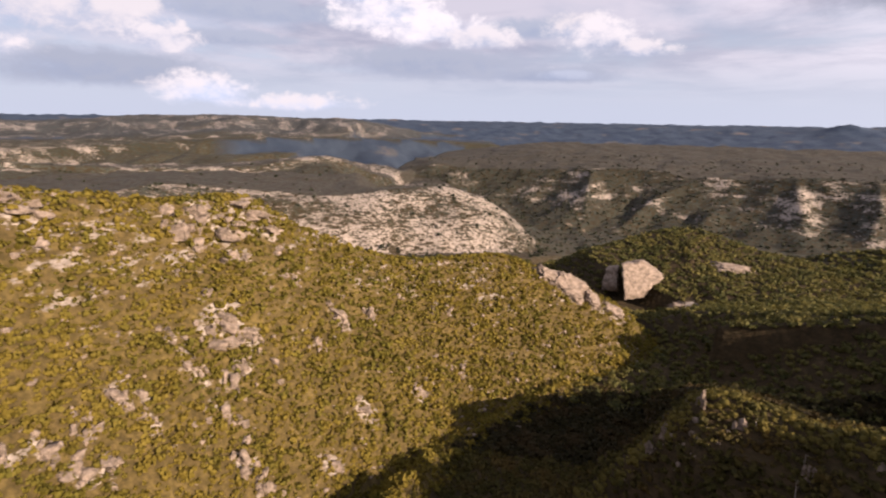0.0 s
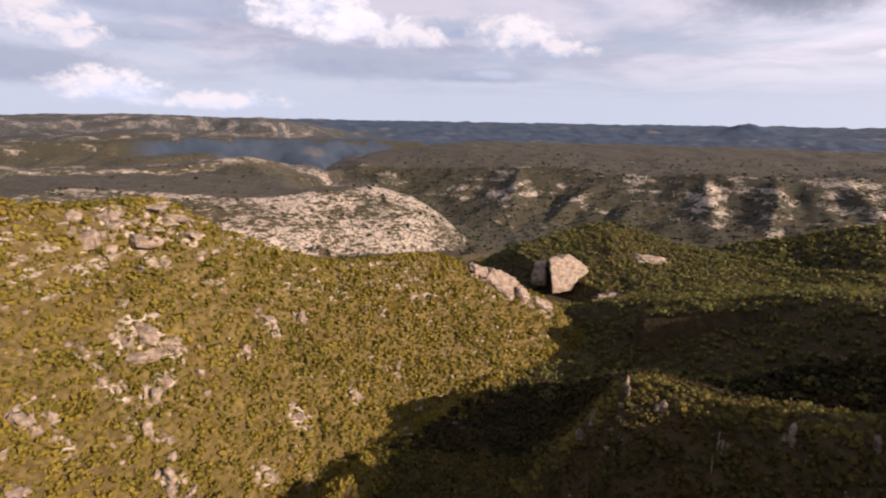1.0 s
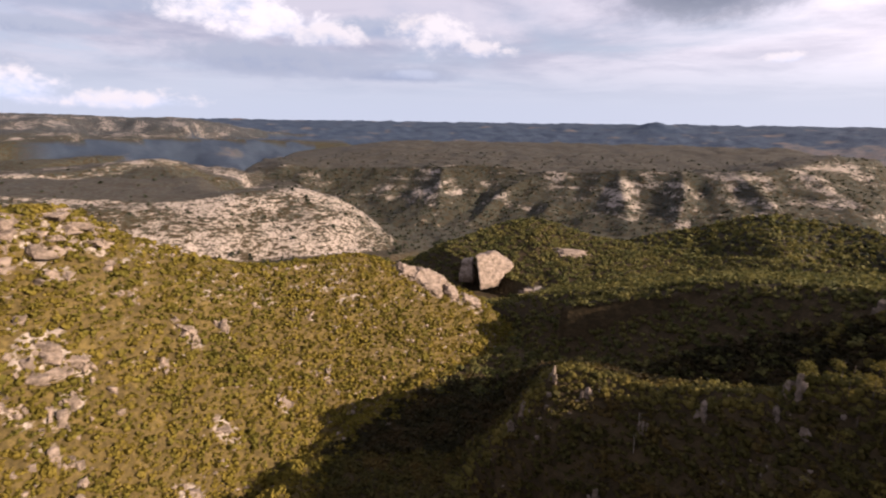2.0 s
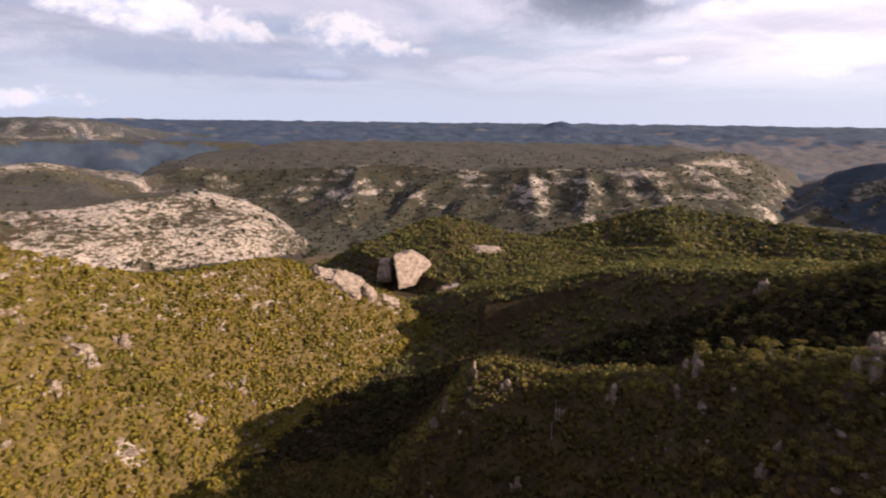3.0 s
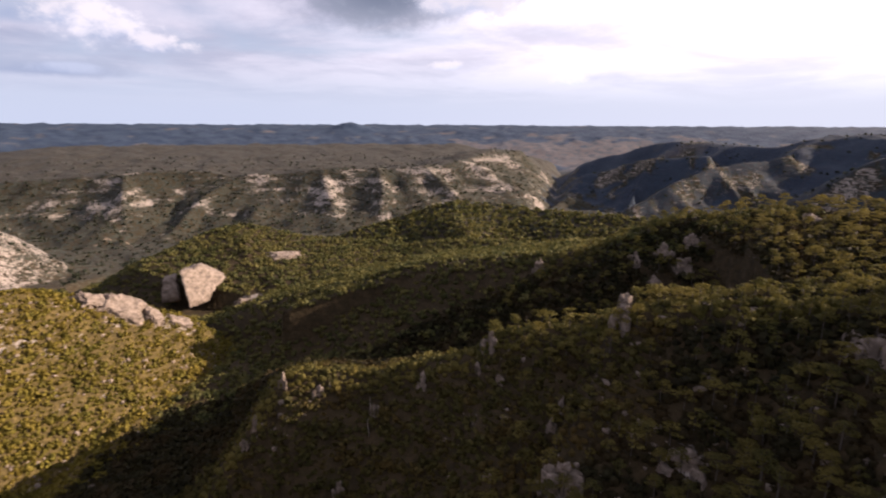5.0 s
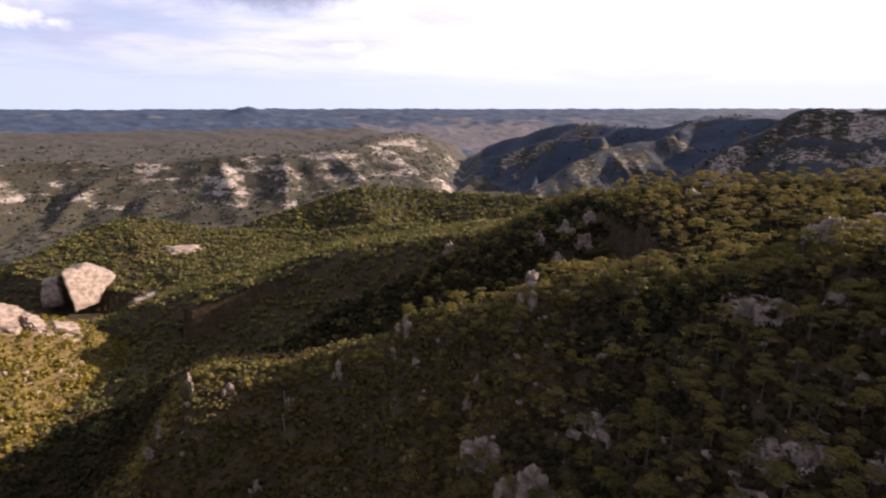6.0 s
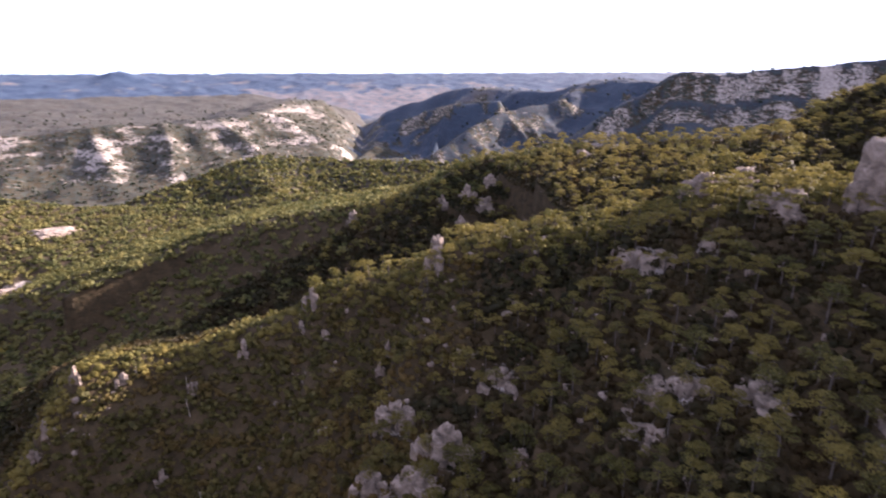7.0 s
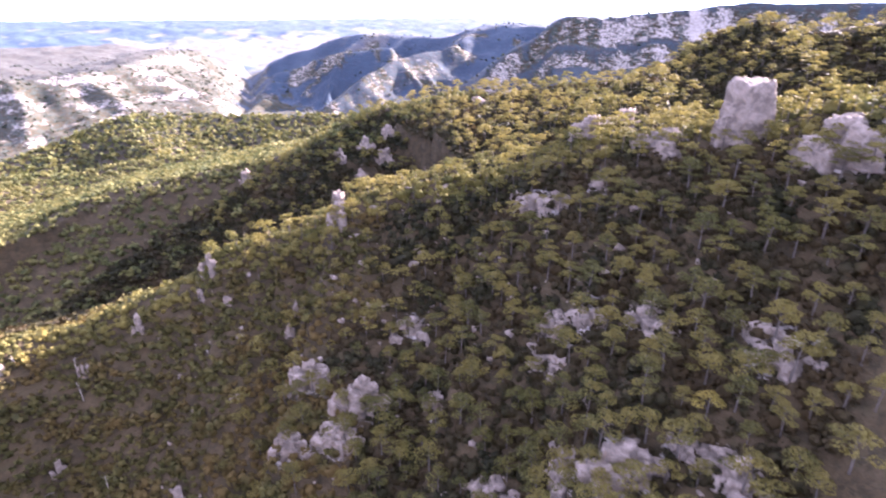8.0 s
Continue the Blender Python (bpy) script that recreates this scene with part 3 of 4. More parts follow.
def regions(x, y, z, dist):
    """How much bare rock, wood and haze-tinted distant plain there is at a place."""
    patch = fractal(x, y, 60, 4, 71)
    rock = 0.12 + 0.10 * patch
    wood = np.full(x.shape, 0.35)
    r = np.hypot(x, y)

    def own(name, slack=2.0):
        return (dist[name][3] > z - slack - 0.006 * r).astype(float)

    d, near, along, _, gully = dist["white_hill"]
    rock = np.where(own("white_hill") * near * (d < 170) > 0, 0.45 + 0.28 * patch + 0.08 * (along > 560), rock)
    d, near, along, _, gully = dist["white_nose"]
    rock = np.where(own("white_nose") * near * (d < 150) > 0, 0.56 + 0.25 * patch, rock)
    wood = np.where(own("white_hill") > 0, 0.5, wood)
    scarp = 0.13 * np.sin(z / 3.2 + 4 * patch)
    d, near, along, _, gully = dist["plateau"]
    on_scarp = own("plateau") * near * (d > 4) * (d < 230)
    rock = np.where(on_scarp > 0, 0.36 + 0.5 * patch - 0.10 * gully - 0.16 * (along < 470) - 0.0006 * d + scarp, rock)
    wood = np.where(own("plateau") > 0, 0.8, wood)
    for q, much in (("buttress_a", 0.42), ("buttress_b", 0.40), ("buttress_c", 0.46), ("buttress_d", 0.46), ("buttress_e", 0.46), ("rock_teeth", 0.56)):
        d, near, along, _, gully = dist[q]
        top = along < 170 if q == "buttress_b" else along < 400
        rock = np.where(own(q) * (d < 110) > 0, np.where(top, much + 0.5 * patch + scarp, 0.16 + 0.3 * patch), rock)
        wood = np.where(own(q) > 0, 0.8, wood)
    d, near, along, _, gully = dist["west_plateau"]
    rock = np.where(own("west_plateau") * near * (d < 42) > 0, 0.32 + 0.6 * patch, rock)
    rock = np.where(own("west_plateau") * (1 - near) * (np.sin(d / 62 + 2 * patch) > 0.45) > 0, 0.46 + 0.5 * patch, rock)
    az = np.degrees(np.arctan2(x, y))
    west = np.clip((-20 - az) / 3, 0, 1)
    d, near, along, _, gully = dist["north_rim"]
    rock = np.where(own("north_rim") > 0, 0.18 + 0.5 * patch + west * (0.18 + 0.16 * np.sin(z / 6 + 3 * patch)), rock)
    d, near, along, _, gully = dist["shaded_massif"]
    rock = np.where(own("shaded_massif") > 0, 0.16 + 0.45 * patch - 0.16 * gully * (d > 60), rock)
    wood = np.where(own("shaded_massif") > 0, 0.95, wood)
    d, near, along, _, gully = dist["shaded_wall"]
    rock = np.where(own("shaded_wall") > 0, 0.20 + 0.5 * patch + 0.16 * (d < 40), rock)
    d, near, along, _, gully = dist["cliff_spur"]
    rock = np.where(own("cliff_spur") > 0, np.where(d < 60, 0.30 + 0.45 * patch + 0.25 * fractal(along, d * 0.2, 22, 3, 78), 0.2 + 0.3 * patch), rock)
    wood = np.where(np.maximum(own("shaded_wall"), own("cliff_spur")) > 0, 0.95, wood)
    d, near, along, _, gully = dist["cliff_massif"]
    streaks = fractal(along, d * 0.15, 26, 3, 77)
    rock = np.where(own("cliff_massif") > 0, 0.20 + 0.4 * patch, rock)
    rock = np.where(own("cliff_massif") * near * (((d > 3) & (d < 30)) | ((d > 44) & (d < 66))) > 0, 0.58 + 0.3 * patch + 0.28 * streaks, rock)
    wood = np.where(own("cliff_massif") > 0, 0.95, wood)
    for q in ("plateau", "west_plateau", "white_hill"):
        wood = np.where(own(q) * (1 - dist[q][1]) > 0, 0.1, wood)
    # the high share for north_rim darkens it for cloud shade
    for name, part_wooded in (("pine_hill", 0.8), ("outcrop_ridge", 0.5), ("shaded_spur", 0.8), ("wooded_hill", 0.9), ("green_hill", 0.9), ("north_rim", 0.95)):
        wood = np.where(own(name) > 0, part_wooded, wood)
    d, near, along, _, gully = dist["far_massif"]
    rock = np.where(own("far_massif") * (d < 600) > 0, 0.38 + 0.45 * patch, rock)
    d, near, along, _, gully = dist["spur"]
    rock = np.where(own("spur") * (d < 130) > 0, 0.14 + 0.30 * patch + 0.16 * (d < 22) * (along < 380), rock)
    close = r < 520
    xs, ys, bare = x[close], y[close], rock[close]
    for x0, y0, wide, *_ in (*SPUR_ROCKS, *SPUR_STONES, *CREST_ROCKS, *SLOPE_ROCKS, *SLABS):
        q = ((xs - x0) ** 2 + (ys - y0) ** 2) / (0.6 * wide + 0.8) ** 2
        bare = np.where(q < 4, np.maximum(bare, 0.72 * np.exp(-q)), bare)
    rock[close] = bare
    # share of the haze-tinted colour on the far ground
    hazed_plain = np.clip((r - 2750) / 300, 0, 1) * (1 - 0.7 * own("far_massif")) * (1 - own("plateau"))
    wall = own("north_rim") * (1 - west) * (az < 2) * dist["north_rim"][1]  # cloud shade on the gorge wall, put into its dark blue colour
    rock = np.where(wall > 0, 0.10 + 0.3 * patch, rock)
    hazed_plain = np.maximum(hazed_plain, 0.8 * wall)
    # haze over the massif and cliffs, put into their base colour
    hazed_plain = np.maximum(hazed_plain, np.maximum(own("shaded_massif"), own("shaded_wall")) * 0.65 * (rock < 0.34))
    hazed_plain = np.maximum(hazed_plain, own("cliff_spur") * 0.4 * (rock < 0.34))
    hazed_plain = np.maximum(hazed_plain, own("cliff_massif") * 0.4 * (rock < 0.34))
    # pale field colour, spread wider to paint in the glow towards the sun
    tilled_glow = np.clip(1.2 - np.abs(az - 60) / 18, 0, 1) * np.clip(1 - np.abs(r - 3500) / 900, 0, 1)
    tops = np.maximum.reduce([own(q) * (1 - dist[q][1]) for q in ("plateau", "west_plateau", "white_hill", "white_nose")])
    dry = own("spur", 4.0) * (r < 420) * 0.9
    hazed_plain = np.maximum(hazed_plain, 0.14 * tops)
    wood = np.where(tops > 0, 0.1, wood)
    # from 650 m on the haze-greyed scrub colour takes over
    hazed_scrub = np.clip((r - 650) / 250, 0, 1) * (1 - 0.35 * tops)
    return np.clip(rock, 0, 1), wood, hazed_plain, tilled_glow, dry, hazed_scrub


def ring_steps():
    rs = [6.0]
    for stop, ratio in ((55, 1.06), (150, 1.013), (430, 1.0056), (1750, 1.0062), (4950, 1.013)):
        while rs[-1] < stop:
            rs.append(rs[-1] * ratio)
    return np.array(rs)


def build_ground():
    rs = ring_steps()
    az = np.radians(np.concatenate([np.arange(-46, 118, 0.265), np.arange(118, 314, 2.8)]))
    n, m = len(rs), len(az)
    x, y = np.outer(rs, np.sin(az)), np.outer(rs, np.cos(az))
    z, dist = terrain(x, y)
    rock, wood, hazed_plain, tilled_glow, dry, hazed_scrub = regions(x, y, z, dist)
    z0 = float(terrain(np.array([0.0]), np.array([0.0]))[0][0])
    co = np.concatenate([np.stack([x, y, z], -1).reshape(-1, 3), [[0, 0, z0]]])
    i, j = np.meshgrid(np.arange(n - 1), np.arange(m), indexing="ij")
    k = (j + 1) % m
    quads = np.stack([i * m + j, i * m + k, (i + 1) * m + k, (i + 1) * m + j], -1).reshape(-1, 4)[:, ::-1]
    fan = np.array([[n * m, (j + 1) % m, j] for j in range(m)])[:, ::-1]
    me = bpy.data.meshes.new("ground")
    me.vertices.add(len(co))
    me.vertices.foreach_set("co", co.ravel())
    me.loops.add(quads.size + fan.size)
    me.loops.foreach_set("vertex_index", np.concatenate([quads.ravel(), fan.ravel()]))
    me.polygons.add(len(quads) + len(fan))
    me.polygons.foreach_set("loop_start", np.concatenate([np.arange(len(quads)) * 4, len(quads) * 4 + np.arange(len(fan)) * 3]))
    me.update(calc_edges=True)
    for name, values in (("rock", rock), ("wood", wood), ("hazed_plain", hazed_plain), ("tilled_glow", tilled_glow), ("dry", dry), ("hazed_scrub", hazed_scrub)):
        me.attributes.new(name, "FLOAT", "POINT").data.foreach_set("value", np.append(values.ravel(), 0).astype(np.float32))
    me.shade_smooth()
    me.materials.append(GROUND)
    return tagged(new("ground", me), "limestone hills with golden scrub, woods and a distant plain", "ground", kind="structure")


build_ground()

# ---- building blocks ----
def part(name, verts, faces, mat, parent=None, label="", smooth=False):
    """One mesh object from arrays of corners and faces; with no parent it is a thing of its own."""
    me = bpy.data.meshes.new(name)
    faces = np.asarray(faces)
    me.vertices.add(len(verts))
    me.vertices.foreach_set("co", np.asarray(verts, float).ravel())
    me.loops.add(faces.size)
    me.loops.foreach_set("vertex_index", faces.ravel())
    me.polygons.add(len(faces))
    me.polygons.foreach_set("loop_start", np.arange(len(faces)) * faces.shape[1])
    me.update(calc_edges=True)
    if smooth:
        me.shade_smooth()
    me.materials.append(mat)
    ob = new(name, me)
    ob.parent = parent
    return tagged(ob, label)


def leaf_ball(rng, count, radii, size, low=-0.35):
    """Small leafy sprays over an uneven ball: corners and quads."""
    way = rng.normal(size=(count * 3, 3))
    way /= np.linalg.norm(way, axis=1)[:, None]
    way = way[way[:, 2] > low][:count]
    lump = 1 + 0.22 * np.sin(3.1 * way[:, 0] + rng.uniform(0, 6)) * np.cos(2.7 * way[:, 1] + rng.uniform(0, 6))
    mid = way * np.array(radii) * (lump * rng.uniform(0.72, 1.06, len(way)))[:, None]
    face = way + 0.75 * rng.normal(size=way.shape)
    face[:, 2] += 0.25
    face /= np.linalg.norm(face, axis=1)[:, None]
    side = np.cross(face, rng.normal(size=way.shape))
    side /= np.linalg.norm(side, axis=1)[:, None]
    up = np.cross(face, side)
    s = size * rng.uniform(0.65, 1.35, (len(way), 1))
    sag = face * s * rng.uniform(-0.5, 0.1, (len(way), 1))
    v = np.stack([mid - side * s + sag, mid - up * s * 0.8, mid + side * s + sag, mid + up * s * 0.8], 1)
    return v.reshape(-1, 3), np.arange(len(way) * 4).reshape(-1, 4)


def joined(pieces):
    verts, faces, n = [], [], 0
    for v, f in pieces:
        verts.append(v)
        faces.append(f + n)
        n += len(v)
    return np.concatenate(verts), np.concatenate(faces)


def scatter(name, models, places, sizes, mat, label, category, seed):
    """Many plants or stones of a few models as one object."""
    rng = np.random.default_rng(seed)
    turn, pick = rng.uniform(0, 2 * np.pi, len(places)), rng.integers(0, len(models), len(places))
    pieces = []
    for k, (v, f) in enumerate(models):
        mine = np.where(pick == k)[0]
        if not len(mine):
            continue
        c, s = np.cos(turn[mine]), np.sin(turn[mine])
        zero, one = np.zeros(len(mine)), np.ones(len(mine))
        spin = np.stack([c, -s, zero, s, c, zero, zero, zero, one], -1).reshape(-1, 3, 3)
        w = np.einsum("nij,vj->nvi", spin, v) * sizes[mine][:, None, None] + places[mine][:, None, :]
        faces = f[None] + (np.arange(len(mine)) * len(v))[:, None, None]
        pieces.append((w.reshape(-1, 3), faces.reshape(-1, f.shape[1])))
    return tagged(part(name, *joined(pieces), mat), label, category, kind="stuff")


def sow(count, az, rr, seed, keep, power=2.0):
    """Places on the ground within a sector; keep(x, y, z, regions, dist) picks among them."""
    rng = np.random.default_rng(seed)
    a = np.radians(rng.uniform(*az, count))
    r = rng.uniform(rr[0] ** power, rr[1] ** power, count) ** (1 / power)
    x, y = r * np.sin(a), r * np.cos(a)
    z, dist = terrain(x, y)
    ok = keep(x, y, z, regions(x, y, z, dist), dist, rng)
    return np.stack([x, y, z], -1)[ok]


ICO = {}


def ball(level):
    if level not in ICO:
        bm = bmesh.new()
        bmesh.ops.create_icosphere(bm, subdivisions=level, radius=1.0)
        bm.verts.ensure_lookup_table()
        ICO[level] = (np.array([v.co[:] for v in bm.verts]), np.array([[v.index for v in f.verts] for f in bm.faces]))
        bm.free()
    return ICO[level]


def boulder(rng, size, level=3, cuts=22, rough=0.11):
    """A block of limestone with broken faces: corners and triangles."""
    v, f = ball(level)
    v = np.sign(v) * np.abs(v) ** 0.5
    turn = rng.uniform(0, 6.28)
    v = v @ np.array([[np.cos(turn), np.sin(turn), 0], [-np.sin(turn), np.cos(turn), 0], [0, 0, 1]])
    for k in range(cuts):
        n = rng.normal(size=3)
        if k % 3:
            n[2] *= 0.2
        n /= np.linalg.norm(n)
        over = np.maximum(v @ n - rng.uniform(0.34, 0.82), 0)
        v -= over[:, None] * n
    p = v * 2.3 + rng.uniform(0, 50, 3)
    bump = soft_noise(p[:, 0] * 1.7 + p[:, 2], p[:, 1] * 1.7 - p[:, 2] * 0.8, 3) + 0.8 * soft_noise(p[:, 0] * 4.5 + p[:, 2] * 2, p[:, 1] * 4.5 + p[:, 2], 4)
    v = v * (1 + rough * bump)[:, None]
    # weathered ledges run round the block
    v[:, :2] *= (1 + 0.06 * np.sign(np.sin(v[:, 2] * 9 + rng.uniform(0, 6) + 2 * v[:, 0])))[:, None]
    v = v / np.abs(v).max(0)
    return v * np.array(size), f


def ground_at(x, y):
    return float(terrain(np.array([x]), np.array([y]))[0][0])


def outcrop(name, label, x, y, wide, tall, seed, pieces=5, group="limestone outcrops", stand=0.12, level=3):
    """Broken limestone blocks rooted in the slope: one thing, each block a part."""
    rng = np.random.default_rng(seed)
    ob = new(name)
    z = ground_at(x, y)
    ob.location = (x, y, z)
    px, py = np.append(0, rng.normal(0, wide * 0.36, pieces - 1)), np.append(0, rng.normal(0, wide * 0.36, pieces - 1))
    pz = terrain(x + px, y + py)[0] - z
    for k in range(pieces):
        share = 1.0 if k == 0 else rng.uniform(0.35, 0.75)
        v, f = boulder(rng, (wide * 0.42 * share * rng.uniform(0.75, 1.1), wide * 0.42 * share * rng.uniform(0.6, 1.0), tall * 0.62 * share), level)
        part("block", v + np.array([px[k], py[k], pz[k] + tall * stand * share]), f, STONE, ob)
    return tagged(ob, label, "rock", group)


def crag(rng, size, tilt=0.0, n=18, rough=0.16, taper=0.10):
    """A jointed block with flat, broken sides: corners and quads. tilt: how far the top falls towards +x."""
    u = np.linspace(-1, 1, n + 1)
    a, b = np.meshgrid(u, u, indexing="ij")
    one = np.ones_like(a)
    sides = [np.stack(q, -1) for q in ((a, b, one), (b, a, -one), (one, a, b), (-one, b, a), (b, one, a), (a, -one, b))]
    pieces = []
    for v in sides:
        i, j = np.meshgrid(np.arange(n), np.arange(n), indexing="ij")
        k = i * (n + 1) + j
        pieces.append((v.reshape(-1, 3), np.stack([k, k + n + 1, k + n + 2, k + 1], -1).reshape(-1, 4)))
    v, f = joined(pieces)
    v, back = np.unique(np.round(v, 6), axis=0, return_inverse=True)
    f = back.reshape(-1)[f]
    # round the corners a little, then break the faces
    v = v / (np.linalg.norm(v, ord=16, axis=1)[:, None])
    shift = rng.uniform(0, 40)
    step = np.floor(v[:, 2] * 3.0 + soft_noise(v[:, 0] * 2 + shift, v[:, 1] * 2, 8))
    ledge = lattice(step.astype(np.int64), np.zeros(len(v), np.int64) + int(shift), 5)
    joint = soft_noise(np.arctan2(v[:, 1], v[:, 0]) * 2.2 + shift, v[:, 2] * 0.5, 9)
    fine = soft_noise(v[:, 0] * 5 + shift + v[:, 2] * 2, v[:, 1] * 5 + v[:, 2] * 3, 10)
    out = 1 + rough * (0.6 * ledge + 1.0 * joint + 0.7 * fine)
    v[:, :2] *= (out * (1 - taper * v[:, 2]))[:, None]
    v[:, 2] += np.where(v[:, 2] > 0.3, -tilt * (v[:, 0] + 0.3) * (v[:, 2] - 0.3), 0) + rough * soft_noise(v[:, 0] * 3 + shift, v[:, 1] * 3, 12)
    return v * np.array(size), f


def big_rock(name, label, x, y, wide, deep, tall, seed, tilt, turn, group="", sink=0.2, rough=0.06):
    """One large jointed rock."""
    rng = np.random.default_rng(seed)
    v, f = crag(rng, (wide * 0.5, deep * 0.5, tall * (0.5 + sink * 0.5)), tilt, 18, rough)
    ob = part(name, v, f, STONE)
    ob.matrix_basis = pose(x, y, ground_at(x, y) + tall * (0.5 - sink * 0.5), 0, 0, turn)
    return tagged(ob, label, "rock", group)


def rock_face(name, label, x, y, wide, tall, seed, group, columns=10, slim=0.17):
    """A broken cliff in the slope: upright jointed columns, side by side along the contour."""
    rng = np.random.default_rng(seed)
    ob = new(name)
    z = ground_at(x, y)
    ob.location = (x, y, z)
    step = 3.0
    east, west, north, south = terrain(x + np.array([step, -step, 0, 0]), y + np.array([0, 0, step, -step]))[0]
    fall = np.array([east - west, north - south])
    spots = fall / (2 * step)
    out = -fall / max(np.hypot(*fall), 1e-6)
    side = np.array([-out[1], out[0]])
    turn = math.degrees(math.atan2(side[1], side[0]))
    for k in range(columns):
        u = (k + 0.5) / columns * 2 - 1 + rng.uniform(-0.12, 0.12)
        high = tall * (1 - 0.55 * abs(u) ** 1.5) * rng.uniform(0.55, 1.0)
        at = side * u * wide * 0.5 + out * rng.uniform(-0.16, 0.16) * wide
        foot = float(spots @ at)
        v, f = crag(rng, (wide * slim * rng.uniform(0.6, 1.1), wide * slim * rng.uniform(0.5, 0.9), high * 0.72), rng.uniform(-0.3, 0.3), 9, 0.17, 0.12)
        part("column", v, f, STONE, ob).matrix_basis = pose(at[0], at[1], foot + high * 0.10, rng.uniform(-7, 7), rng.uniform(-9, 9), turn + rng.uniform(-25, 25))
    return tagged(ob, label, "rock", group)


for k, (x, y, wide, tall) in enumerate(SPUR_ROCKS + SPUR_STONES):
    outcrop("limestone_outcrop", "pale sunlit limestone rocks among golden scrub", x, y, wide, tall * 0.72, 100 + k, 8, "rocks of the sunlit spur", 0.08)
for k, (x, y, wide, tall) in enumerate(CREST_ROCKS):
    rock_face("limestone_outcrop", "broken limestone crag between pines on the ridge", x, y, wide, tall, 300 + k, "crags of the pine ridge", 6, 0.26)
for k, (x, y, wide, tall) in enumerate(SLOPE_ROCKS):
    rock_face("cliff_rock", "pinkish grey limestone face in the shaded wooded slope", x, y, wide * 1.25, tall * 0.78, 500 + k, "rock faces of the shaded slope")
for k, (x, y, wide, tall) in enumerate(PINNACLES):
    rock_face("rock_pinnacle", "slender standing limestone pinnacle on the ridge", x, y, wide * 1.1, tall * 1.15, 700 + k, "pinnacles of the ridge", 3, 0.21)


for k, (x, y, long, wide, thick, turn, fall) in enumerate(SLABS):
    v, f = crag(np.random.default_rng(810 + k), (long * 0.5, wide * 0.5, thick * 0.5), 0.3, 16, 0.20, 0.20)
    slab = tagged(part("flat_rock", v, f, STONE), "smooth bare limestone slab on the wooded slope" if k > 3 else "smooth pale limestone slab on the end of the spur", "rock", "bare slabs")
    slab.matrix_basis = pose(x, y, ground_at(x, y) + 0.12 * thick, 27 if k < 4 else 5, fall, turn)
big_rock("rock_tower", "tall weathered limestone tower above the pines", 146, -36.4, 9.0, 7.6, 13.0, 830, -0.05, 30, "", 0.2, 0.10)
big_rock("rock_tower", "smaller shoulder of the limestone tower", 145.3, -32.3, 5.0, 4.2, 6.2, 831, 0.3, 10, "", 0.2, 0.12)


def hewn(rng, outline, back, low, rough=0.9, cuts=8):
    """A block with one broad sloping face: its outline, how far it goes back and down; broken by small ledges. Corners and triangles."""
    bm = bmesh.new()
    front = [bm.verts.new(p) for p in outline]
    rear = [bm.verts.new((p[0] + back[0], p[1] + back[1], p[2] + back[2])) for p in outline]
    bm.faces.new(front)
    bm.faces.new(rear[::-1])
    for k in range(len(front)):
        n = (k + 1) % len(front)
        bm.faces.new((front[n], front[k], rear[k], rear[n]))
    bmesh.ops.recalc_face_normals(bm, faces=bm.faces[:])
    bmesh.ops.triangulate(bm, faces=bm.faces[:])
    bmesh.ops.subdivide_edges(bm, edges=bm.edges[:], cuts=cuts, use_grid_fill=True)
    bmesh.ops.triangulate(bm, faces=bm.faces[:])
    bm.normal_update()
    bm.verts.ensure_lookup_table()
    v = np.array([q.co[:] for q in bm.verts])
    way = np.array([q.normal[:] for q in bm.verts])
    f = np.array([[q.index for q in face.verts] for face in bm.faces])
    bm.free()
    s = rng.uniform(0, 50)
    bump = soft_noise(v[:, 0] * 0.22 + s, v[:, 2] * 0.5 + v[:, 1] * 0.2, 3) + 0.7 * soft_noise(v[:, 0] * 0.6 + s, v[:, 2] * 1.1 + v[:, 1] * 0.5, 4)
    v = v + way * (rough * bump)[:, None]
    v[:, 2] = np.where(v[:, 2] < 0.8, v[:, 2] - low, v[:, 2])
    return v, f


def cliff_block(x, y):
    """The great block above the gorge: a broad sunlit face, a wall falling into the gorge, and a darker pillar beside it."""
    ob = new("cliff_block")
    ob.matrix_basis = pose(x, y, ground_at(x, y) + 11, 0, 0, -20)
    rng = np.random.default_rng(840)
    face = [(-1, 20, 21), (13, 32, 22), (31, 35, 9), (17, 14, 0.4), (4, 3, 0.4)]
    part("main_block", *hewn(rng, face, (3, 22, -3), 3), STONE, ob)
    part("pillar", *hewn(rng, [(-13, 34, 12), (-4, 34, 14), (-3, 26, 0.4), (-15, 26, 0.4)], (1, 12, 0), 4), STONE, ob, "darker pillar beside the block")
    return tagged(ob, "great pale limestone block above the shaded gorge", "rock")


cliff_block(135, 401)


stones = [boulder(np.random.default_rng(880 + k), (1.0, 0.8, 0.55), 1, 6) for k in range(6)]


def stony_spur(x, y, z, reg, dist, rng):
    w = np.clip(0.22 + 0.9 * fractal(x, y, 32, 3, 91), 0.03, 0.9) * np.interp(dist["spur"][0], [0, 120, 190], [1, 0.8, 0.3])
    return (dist["spur"][3] > z - 6) & (rng.uniform(size=x.shape) < w)


def stony_slope(x, y, z, reg, dist, rng):
    w = np.clip(0.10 + 0.9 * fractal(x, y, 22, 3, 93), 0.0, 0.8)
    return (dist["outcrop_ridge"][3] > z - 4) & (rng.uniform(size=x.shape) < w)


p = sow(9000, (-47, 20), (110, 370), 94, stony_spur)
